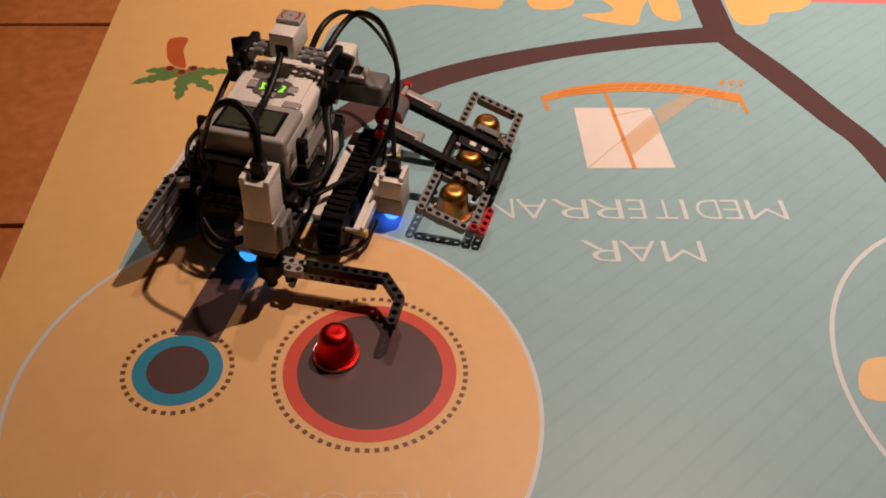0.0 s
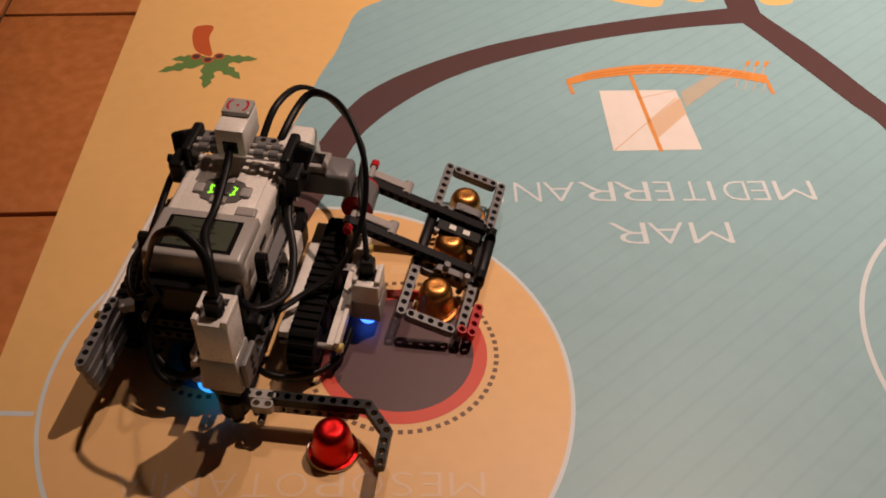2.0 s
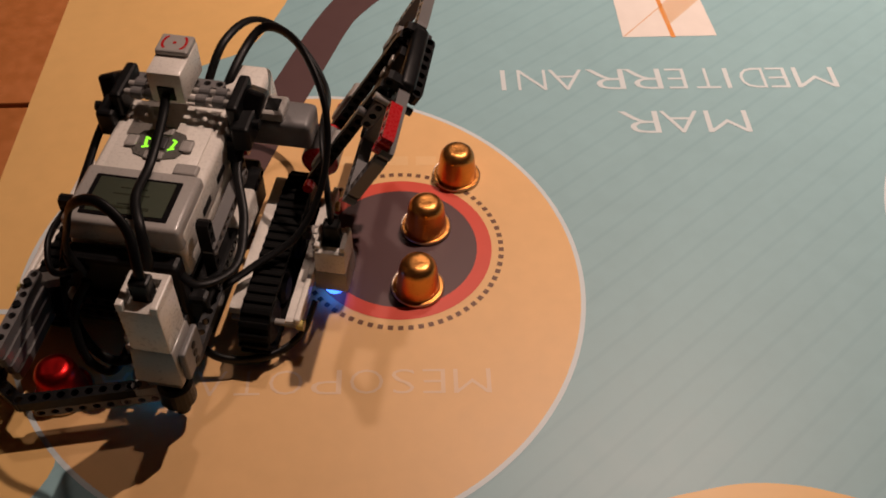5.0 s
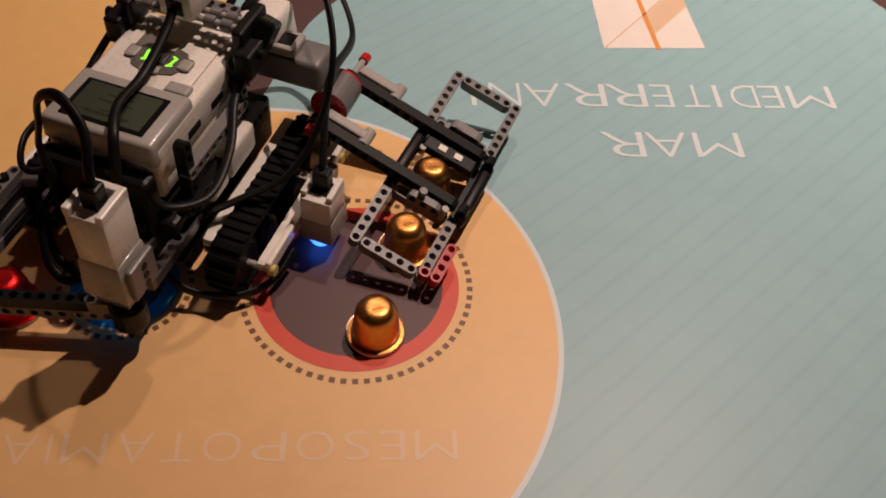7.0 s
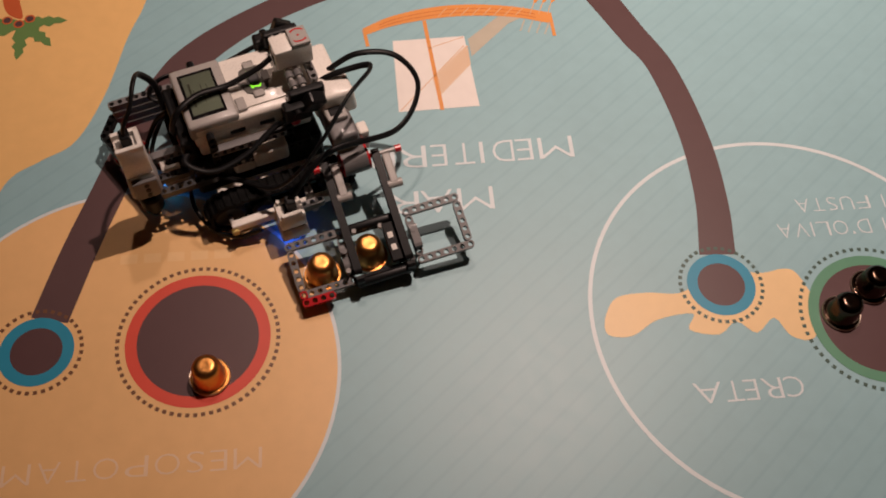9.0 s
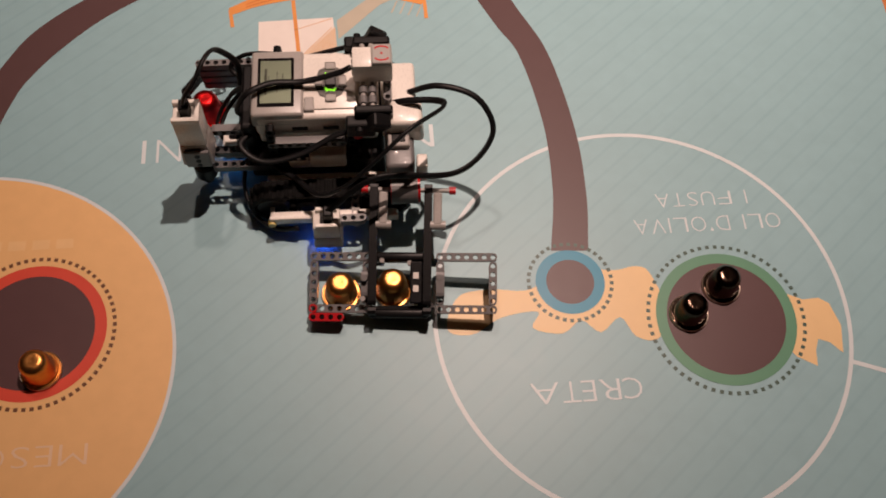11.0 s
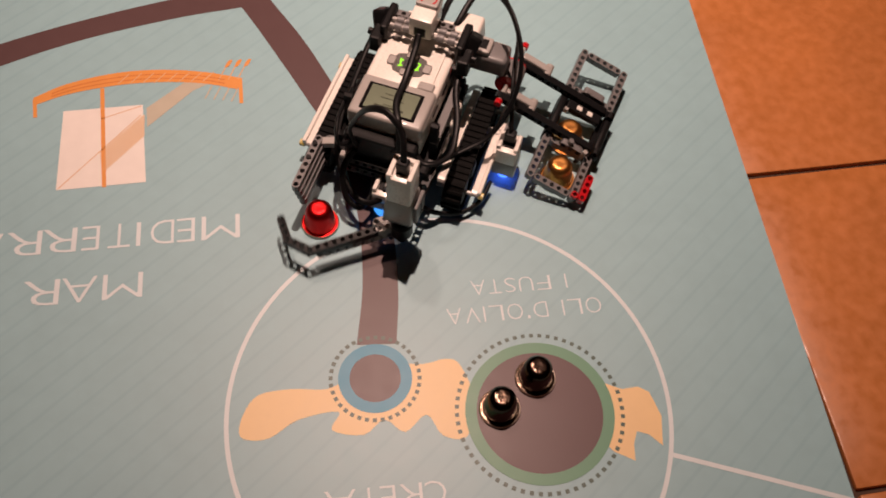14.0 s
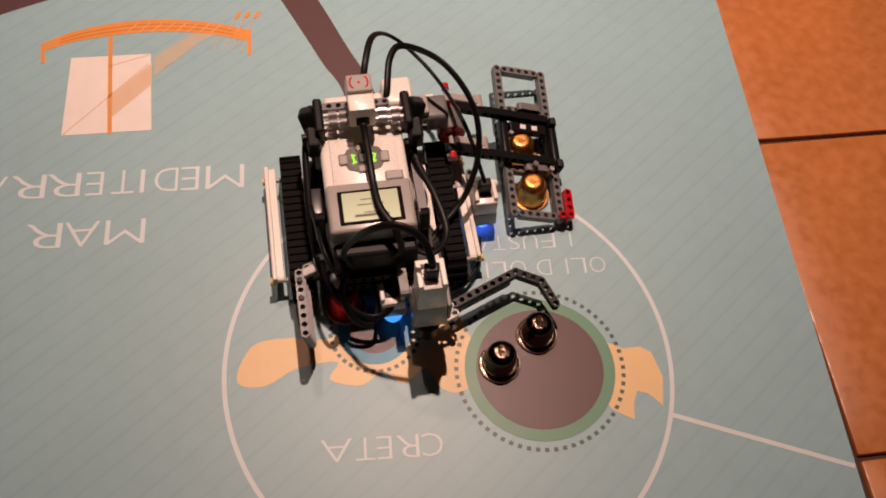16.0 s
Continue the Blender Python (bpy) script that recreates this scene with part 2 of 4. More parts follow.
def room():
    floor = thing("floor", "terracotta tiled floor with dark worn joints", "floor", kind="structure")
    part("slab", box(-2.6, 3.2, -2.6, 3.2, -0.12, -0.0085, 0), GROUT, floor)
    meshes = []
    for k in range(5):
        bm = box(-0.1625, 0.1625, -0.1625, 0.1625, -0.012, -0.0022, 0.0022, 2)
        bmesh.ops.subdivide_edges(bm, edges=[e for e in bm.edges if e.calc_length() > 0.2], cuts=6, use_grid_fill=True)
        for v in bm.verts:
            w = noise.noise(Vector((v.co.x * 9 + 13 * k, v.co.y * 9, 0.3 * k)))
            v.co.x += 0.0012 * w
            v.co.y += 0.0012 * noise.noise(Vector((v.co.y * 11, v.co.x * 9 + 7 * k, 1.7)))
            if v.co.z > -0.006:
                v.co.z += 0.0005 * w
        meshes.append(finish(bm, "tile", TILE, 40))
    turn = pose(-0.450, 0.482, 0, 0, 0, 2.4)
    rng = random.Random(4)
    for i in range(-7, 10):
        for j in range(-9, 8):
            m = turn @ pose((i + 0.5) * 0.33, (j + 0.5) * 0.33, rng.uniform(-0.0006, 0.0), 0, 0, 90 * rng.randrange(4))
            if -2.55 < m.translation.x < 3.15 and -2.55 < m.translation.y < 3.15:
                shared("tile", rng.choice(meshes), floor, m)
    # walls and ceiling are out of view, added to close the room
    for name, b in (("wall_north", (-2.6, 3.2, 3.2, 3.35)), ("wall_south", (-2.6, 3.2, -2.75, -2.6)), ("wall_west", (-2.75, -2.6, -2.75, 3.35)), ("wall_east", (3.2, 3.35, -2.75, 3.35))):
        tagged(part(name, box(*b, -0.12, 2.5, 0), PLASTER), "plain unseen plastered wall, darkened to limit bounced light", "wall", kind="structure")
    tagged(part("ceiling", box(-2.75, 3.35, -2.75, 3.35, 2.5, 2.62, 0), CEIL), "plain unseen plastered ceiling, darkened to limit bounced light", "ceiling", kind="structure")
    # out of view: the lamp's place follows the shadows, its housing is assumed
    lamp = thing("pendant_lamp", "white metal pendant lamp with one small bulb, hanging on a cord", "lamp")
    lamp.matrix_basis = pose(LAMP[0], LAMP[1], LAMP[2] + 0.004)
    part("bulb_holder", lathe([(0.0, 0.002), (0.016, 0.002), (0.030, 0.010), (0.033, 0.016), (0.024, 0.060), (0.016, 0.090), (0.0, 0.092)], 32), WHITE, lamp, smooth=40)
    part("cord", lathe([(0.0035, 0.085), (0.0035, 0.725)], 12), WHITE, lamp)
    part("ceiling_rose", lathe([(0.0, 0.706), (0.045, 0.710), (0.050, 0.744), (0.0, 0.745)], 32), WHITE, lamp)
    # assumed housing for the added second light, also out of view
    lamp = thing("added_lamp", "small round white ceiling lamp, unseen, added as weak second light", "lamp")
    lamp.matrix_basis = pose(ADDED_LAMP[0], ADDED_LAMP[1], ADDED_LAMP[2] + 0.004)
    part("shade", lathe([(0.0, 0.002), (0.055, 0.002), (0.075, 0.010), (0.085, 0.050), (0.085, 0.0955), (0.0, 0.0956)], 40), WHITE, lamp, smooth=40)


# ---- mat ----
LEFT, RIGHT, NEAR, FAR = -0.3015, 0.8924, -0.62, 1.25


def flat(outline, z, thick=0.0001):
    """A flat printed shape."""
    bm = bmesh.new()
    face = bm.faces.new([bm.verts.new((x, y, z)) for x, y in outline])
    if face.normal.z < 0 or face.calc_area() < 0:
        face.normal_flip()
    bm.normal_update()
    if bm.faces[:][0].normal.z < 0:
        bmesh.ops.reverse_faces(bm, faces=bm.faces[:])
    bmesh.ops.triangulate(bm, faces=bm.faces[:])
    return bm


def smooth_line(points, closed=False, steps=8):
    pts = [Vector((x, y, 0)) for x, y in points]
    if closed:
        pts = [pts[-1]] + pts + pts[:2]
        out = []
        for a, b, c, d in zip(pts, pts[1:], pts[2:], pts[3:]):
            for k in range(steps):
                t = k / steps
                out.append(0.5 * (2 * b + (c - a) * t + (2 * a - 5 * b + 4 * c - d) * t * t + (3 * b - a - 3 * c + d) * t ** 3))
        return [(p.x, p.y) for p in out]
    return [(p.x, p.y) for p in spline(pts, steps)]


def band(path_a, path_b, z):
    """A printed strip between two lines with the same number of points."""
    bm = bmesh.new()
    a, b = [bm.verts.new((x, y, z)) for x, y in path_a], [bm.verts.new((x, y, z)) for x, y in path_b]
    for i in range(len(a) - 1):
        bm.faces.new((a[i], a[i + 1], b[i + 1], b[i]))
    bm.normal_update()
    if bm.faces[:][0].normal.z < 0:
        bmesh.ops.reverse_faces(bm, faces=bm.faces[:])
    return bm


def stroke(points, width, z):
    """A printed line of one width."""
    a, b = [], []
    for i, p in enumerate(points):
        d = Vector(points[min(i + 1, len(points) - 1)]) - Vector(points[max(i - 1, 0)])
        d = Vector((-d.y, d.x)).normalized() * width / 2
        a.append((p[0] + d.x, p[1] + d.y))
        b.append((p[0] - d.x, p[1] - d.y))
    return band(a, b, z)


def ring(cx, cy, r0, r1, z, n=96):
    a = [(cx + r0 * math.cos(k * math.tau / n), cy + r0 * math.sin(k * math.tau / n)) for k in range(n + 1)]
    b = [(cx + r1 * math.cos(k * math.tau / n), cy + r1 * math.sin(k * math.tau / n)) for k in range(n + 1)]
    return band(a, b, z)


def disc(cx, cy, r, z, n=96):
    return flat([(cx + r * math.cos(k * math.tau / n), cy + r * math.sin(k * math.tau / n)) for k in range(n)], z)


def glyph(letter, thin):
    """The outline of one letter of the built-in font as a mesh, one unit high."""
    curve = bpy.data.curves.new("letter", "FONT")
    curve.body, curve.size, curve.offset, curve.resolution_u = letter, 1.0, thin, 3
    probe = new("letter", curve)
    bpy.context.view_layer.update()
    me = bpy.data.meshes.new_from_object(probe.evaluated_get(bpy.context.evaluated_depsgraph_get()))
    bpy.data.objects.remove(probe)
    return me


def word(name, letters, base, cap, z, mat, parent, thin=-0.014, slope=0.0):
    """Lettering that stands on its head for the viewer: each letter with its right and left end; it runs to the left."""
    bm = bmesh.new()
    for letter, right, left in letters:
        me = glyph(letter, thin)
        xs, ys = [v.co.x for v in me.vertices], [v.co.y for v in me.vertices]
        low, high = (0.0, max(ys)) if letter != "'" else (-0.3, max(ys))
        sx, sy = (right - left) / (max(xs) - min(xs)), cap / (high - low)
        for v in me.vertices:
            x = right - (v.co.x - min(xs)) * sx
            v.co = Vector((x, base + slope * (x - 0.2) - (v.co.y - low) * sy, z))
        bm.from_mesh(me)
        bpy.data.meshes.remove(me)
    return part(name, bm, mat, parent)


def spread(text, right, left):
    """Letters of one text set evenly by their usual widths."""
    wide = {"I": 0.11, "M": 1.25, "'": 0.2, " ": 0.5, "O": 1.1, "E": 0.75, "S": 0.75, "T": 0.85}
    total, x, out = sum(wide.get(c, 1.0) + 0.28 for c in text) - 0.28, 0.0, []
    for c in text:
        w = wide.get(c, 1.0)
        if c != " ":
            out.append((c, right - (right - left) * x / total, right - (right - left) * (x + w) / total))
        x += w + 0.28
    return out


def game_mat():
    mat = thing("game_mat", "glossy printed vinyl game mat with a sea map on tiles", "game mat")
    part("vinyl_sheet", box(LEFT, RIGHT, NEAR, FAR, -0.0021, -0.0004, 0.0003, 1), PAPER, mat)
    step = 0.00006
    part("sea", flat([(LEFT, NEAR), (RIGHT, NEAR), (RIGHT, FAR), (LEFT, FAR)], 0.0 - step), SEA, mat, "blue-green sea with fine slanted lines")
    z = 0.0
    coast = smooth_line([(0.06, 0.75), (0.02, 0.60), (-0.022, 0.527), (-0.054, 0.495), (-0.066, 0.454), (-0.075, 0.410), (-0.089, 0.366), (-0.107, 0.289), (-0.131, 0.231),
                         (-0.162, 0.209), (-0.190, 0.190), (-0.203, 0.160), (-0.208, 0.125), (-0.216, 0.06), (-0.235, -0.04), (-0.225, -0.12), (-0.206, -0.171), (-0.240, -0.23), (-0.262, -0.30)])
    part("west_land", flat([(LEFT, -0.40), (LEFT, 0.80)] + coast, z), SAND, mat, "sand-coloured land")
    part("south_land", flat(smooth_line([(0.10, -0.235), (0.141, -0.204), (0.180, -0.193), (0.215, -0.189), (0.255, -0.195), (0.285, -0.212), (0.30, -0.27), (0.2, -0.33), (0.11, -0.30)], True), z), SAND, mat)
    north = [(-0.007, 0.532), (0.052, 0.545), (0.119, 0.538), (0.140, 0.552), (0.150, 0.62), (0.10, 0.70), (-0.02, 0.70), (-0.03, 0.60)]
    part("north_land", flat(smooth_line(north, True), z + 0.4 * step), SAND, mat)
    for k, o in enumerate(([(0.172, 0.547), (0.223, 0.553), (0.222, 0.62), (0.18, 0.64)], [(0.262, 0.515), (0.232, 0.530), (0.272, 0.545), (0.245, 0.60), (0.33, 0.62), (0.305, 0.545), (0.292, 0.512)],
                           [(0.318, 0.540), (0.345, 0.523), (0.352, 0.560), (0.345, 0.63), (0.325, 0.63)], [(0.414, 0.524), (0.448, 0.522), (0.462, 0.545), (0.500, 0.556), (0.530, 0.60), (0.47, 0.66), (0.418, 0.60)])):
        part("delta_land", flat(smooth_line(o, True), z + 0.2 * step), SAND, mat)
    part("pink_land", flat([(0.52, 0.575), (0.70, 0.575), (0.70, 0.70), (0.52, 0.70)], z + 0.5 * step), PINK, mat)
    z += step
    part("island", disc(-0.0665, -0.030, 0.1935, z, 128), ISLE, mat, "sand-coloured round island")
    part("island_ring", ring(-0.0665, -0.030, 0.1920, 0.1953, z + step / 2, 128), WHITEP, mat)
    z += step
    outer = smooth_line([(-0.1525, 0.033), (-0.132, 0.105), (-0.111, 0.168), (-0.092, 0.225), (-0.079, 0.262), (-0.062, 0.300), (-0.036, 0.341), (0.012, 0.382), (0.085, 0.424), (0.176, 0.459), (0.276, 0.488), (0.371, 0.509)])
    inner = smooth_line([(-0.1185, 0.025), (-0.096, 0.105), (-0.078, 0.160), (-0.058, 0.222), (-0.048, 0.252), (-0.036, 0.278), (-0.005, 0.318), (0.043, 0.362), (0.108, 0.400), (0.205, 0.439), (0.305, 0.465), (0.381, 0.4775)])
    part("road", band(outer, inner, z), ROAD, mat, "dark brown curved road")
    outer = smooth_line([(0.407, 0.500), (0.417, 0.480), (0.449, 0.421), (0.479, 0.352), (0.506, 0.288), (0.522, 0.192), (0.523, 0.114), (0.516, 0.052)])
    inner = smooth_line([(0.381, 0.4775), (0.398, 0.445), (0.431, 0.377), (0.455, 0.326), (0.475, 0.286), (0.490, 0.200), (0.490, 0.120), (0.480, 0.054)])
    part("road", band(outer, inner, z), ROAD, mat)
    part("road", flat([(0.371, 0.509), (0.381, 0.4775), (0.407, 0.500), (0.4085, 0.70), (0.371, 0.70)], z), ROAD, mat)
    part("white_circle", ring(0.558, -0.0137, 0.1928, 0.1968, z - 0.5 * step, 128), WHITEP, mat)
    part("leader_line", stroke([(0.7445, -0.075), (RIGHT - 0.001, -0.130)], 0.0042, z), WHITEP, mat)
    part("leader_line", stroke([(-0.262, -0.056), (LEFT + 0.001, -0.055)], 0.0042, z), WHITEP, mat)
    crete_a = [(0.374, -0.019), (0.378, -0.002), (0.391, 0.014), (0.420, 0.017), (0.450, 0.014), (0.470, 0.022), (0.50, 0.034), (0.537, 0.030), (0.558, 0.033), (0.571, 0.026), (0.580, -0.01),
               (0.569, -0.041), (0.548, -0.038), (0.536, -0.018), (0.516, -0.032), (0.499, -0.019), (0.480, -0.031), (0.453, -0.024), (0.460, -0.008), (0.425, -0.012), (0.400, -0.026), (0.381, -0.026)]
    part("crete_land", flat(smooth_line(crete_a, True, 4), z), PALE_SAND, mat, "sand-coloured long island")
    part("crete_land", flat([(0.690, 0.0), (0.713, -0.011), (0.728, -0.010), (0.737, -0.016), (0.743, -0.039), (0.738, -0.066), (0.728, -0.055), (0.718, -0.051), (0.713, -0.062), (0.711, -0.077), (0.694, -0.067), (0.680, -0.050)], z), PALE_SAND, mat)
    z += step
    for cx, cy, r, colour, dot, paint, count in ((0, 0, 0.0656, 0.0550, 0.0725, REDP, 66), (0.6359, -0.0248, 0.0662, 0.0560, 0.0735, GREENP, 60), (0.494, 0.0205, 0.0329, 0.0228, 0.0395, BLUEP, 36), (-0.1437, -0.0013, 0.0334, 0.0230, 0.0400, BLUEP, 36)):
        name = {REDP: "red_ring", GREENP: "green_ring", BLUEP: "blue_ring"}[paint]
        part(name, ring(cx, cy, colour, r, z + step), paint, mat)
        part("dark_disc", disc(cx, cy, colour + 0.0005, z), DISC, mat)
        square = finish(flat([(-0.0018, -0.0018), (0.0018, -0.0018), (0.0018, 0.0018), (-0.0018, 0.0018)], 0.0), "dot", DOTS if cx < 0.3 else DOTS_GREEN)
        for k in range(count):
            a = (k + 0.5) * math.tau / count
            shared("dot", square, mat, pose(cx + dot * math.cos(a), cy + dot * math.sin(a), z + step, 0, 0, math.degrees(a)))
    ends = ((0.3765, 0.3402), (0.3338, 0.3168), (0.3141, 0.2923), (0.2830, 0.2790), (0.2733, 0.2527), (0.2447, 0.2284), (0.2237, 0.1916), (0.1916, 0.1591), (0.1560, 0.1268), (0.1242, 0.0997), (0.0895, 0.0855))
    word("lettering_mediterrani", [(c, *e) for c, e in zip("MEDITERRANI", ends)], 0.2015, 0.0270, z, WHITEP, mat, slope=0.017)
    word("lettering_mar", [(c, *e) for c, e in zip("MAR", ((0.2870, 0.2509), (0.2459, 0.2141), (0.2121, 0.1794)))], 0.1465, 0.0268, z, WHITEP, mat, slope=0.015)
    word("lettering_creta", [(c, *e) for c, e in zip("CRETA", ((0.5452, 0.5277), (0.5253, 0.5064), (0.5026, 0.4899), (0.4885, 0.4725), (0.4697, 0.4435)))], -0.0768, 0.0200, z, WHITEP, mat)
    word("lettering_oli", spread("OLI D'OLIVA", 0.711, 0.565), 0.0830, 0.0165, z, WHITEP, mat, -0.02)
    word("lettering_fusta", spread("I FUSTA", 0.683, 0.591), 0.1105, 0.0155, z, WHITEP, mat, -0.02)
    word("lettering_mesopotamia", spread("MESOPOTAMIA", 0.058, -0.192), -0.1050, 0.0185, z, FAINT, mat)
    # unreadable small lettering as bars, close to the sand's colour
    for k in range(5):
        part("faint_bar", stroke([(0.028 - 0.022 * k, 0.088), (0.012 - 0.022 * k, 0.088)], 0.010, z), FAINTER, mat)
    # boat, upside down
    top = smooth_line([(0.167, 0.364), (0.199, 0.380), (0.245, 0.391), (0.291, 0.393), (0.338, 0.387), (0.381, 0.375)])
    low = smooth_line([(0.171, 0.355), (0.201, 0.366), (0.245, 0.374), (0.291, 0.376), (0.338, 0.371), (0.376, 0.360)])
    part("boat_hull", band(top, low, z), ORANGE, mat)
    part("boat_stem", stroke([(0.1685, 0.362), (0.1715, 0.338)], 0.004, z + step), ORANGE, mat)
    part("boat_stem", stroke([(0.3785, 0.374), (0.3795, 0.341)], 0.004, z + step), ORANGE, mat)
    part("sail", flat([(0.199, 0.344), (0.2785, 0.3465), (0.2855, 0.249), (0.1995, 0.246)], z), SAIL, mat)
    part("mast", stroke([(0.236, 0.372), (0.2455, 0.246)], 0.0042, z + step), ORANGE, mat)
    part("yard", stroke([(0.201, 0.247), (0.277, 0.333)], 0.0009, z + step), PALE_ORANGE, mat)
    part("yard", stroke([(0.237, 0.331), (0.277, 0.345)], 0.0009, z + step), PALE_ORANGE, mat)
    part("rigging_shade", flat([(0.284, 0.317), (0.2825, 0.342), (0.322, 0.375), (0.352, 0.373), (0.330, 0.362)], z - 0.5 * step), HAZE_ORANGE, mat)
    part("rigging", flat([(0.2425, 0.262), (0.2385, 0.290), (0.2805, 0.334), (0.2820, 0.306)], z + 0.6 * step), SAIL_SHADE, mat)
    for k in range(9):
        part("rigging", stroke([(0.2430, 0.266 + 0.0030 * k), (0.2815, 0.308 + 0.0030 * k)], 0.0006, z + 1.6 * step), PALE_ORANGE, mat)
    for a, b in ((0.30, 0.55), (0.62, 0.80)):
        upper = [(p[0], p[1] + (q[1] - p[1]) * a) for p, q in zip(low, top)]
        part("hull_line", stroke(upper[4:-3], 0.0011, z + step), DEEP_ORANGE, mat)
    for k in range(8):
        x = 0.252 + 0.0125 * k
        part("hull_hatching", stroke([(x, 0.3765 - 0.0004 * k), (x + 0.011, 0.3895 - 0.0006 * k)], 0.0013, z + 1.6 * step), PALE_ORANGE, mat)
    for k in range(4):
        part("oar", stroke([(0.349 + 0.009 * k, 0.3665 - 0.002 * k), (0.342 + 0.009 * k, 0.350 - 0.002 * k)], 0.0016, z + step), HAZE_ORANGE, mat)
    for k in range(3):
        part("oar", stroke([(0.366 + 0.010 * k, 0.398), (0.356 + 0.010 * k, 0.374)], 0.0012, z + step), PALE_ORANGE, mat)
        part("oar_tip", flat(smooth_line([(0.3625 + 0.010 * k, 0.3915), (0.3665 + 0.010 * k, 0.3925), (0.3705 + 0.010 * k, 0.4005), (0.3660 + 0.010 * k, 0.3995)], True, 4), z + 1.5 * step), ORANGE, mat)
    # palm, upside down
    part("palm_trunk", flat(smooth_line([(-0.231, 0.457), (-0.212, 0.459), (-0.213, 0.435), (-0.205, 0.404), (-0.212, 0.402), (-0.224, 0.412), (-0.231, 0.435)], True, 4), z), PALM_RED, mat)
    for k, (a, size) in enumerate(((-156, 0.054), (177, 0.040), (-88, 0.050), (-42, 0.049), (4, 0.050))):
        u, w = Vector((math.cos(radians(a)), math.sin(radians(a)))), Vector((-math.sin(radians(a)), math.cos(radians(a))))
        c = Vector((-0.206, 0.392))
        side = 1 if u.x > 0 else -1
        shape = [(0, 0.006), (0.2, 0.010), (0.38, 0.0125), (0.46, 0.008), (0.60, 0.0115), (0.70, 0.0065), (0.80, 0.0085), (1.0, 0.0),
                 (0.86, -0.004), (0.72, -0.0035), (0.62, -0.0085), (0.50, -0.0045), (0.38, -0.0095), (0.2, -0.006), (0, -0.006)]
        part("palm_leaf", flat([tuple(c + u * p * size + w * q * 0.8 * side) for p, q in shape], z + 0.6 * step * k), PALM_GREEN, mat)
    for x, y in ((-0.221, 0.399), (-0.208, 0.393), (-0.197, 0.400)):
        part("coconut", disc(x, y, 0.0058, z + 4 * step, 20), PALM_RED, mat)
        part("coconut_eye", disc(x, y, 0.0040, z + 5 * step, 16), ROAD, mat)


# ---- coffee capsules ----
CAPSULE_BODY = [(0.0173, 0.0011), (0.0173, 0.0017), (0.0153, 0.0018), (0.0150, 0.0030), (0.0148, 0.0036), (0.0129, 0.0205), (0.0124, 0.0224), (0.0110, 0.0250), (0.0088, 0.0270), (0.0072, 0.0276), (0.0055, 0.0279), (0.0030, 0.0276)]
CAPSULE_RIM = [(0.0148, 0.0004), (0.0178, 0.0), (0.0185, 0.0006), (0.0184, 0.0015), (0.0180, 0.0021), (0.0175, 0.0019), (0.0173, 0.0010), (0.0149, 0.0008)]


def capsule(name, label, foil, group):
    ob = thing(name, label, "coffee capsule", group)
    part("body", lathe(CAPSULE_BODY, 48, 24, 0.004), foil, ob, smooth=50)
    part("rim", lathe(CAPSULE_RIM, 48), SILVER, ob, smooth=50)
    return ob


# ---- robot ----


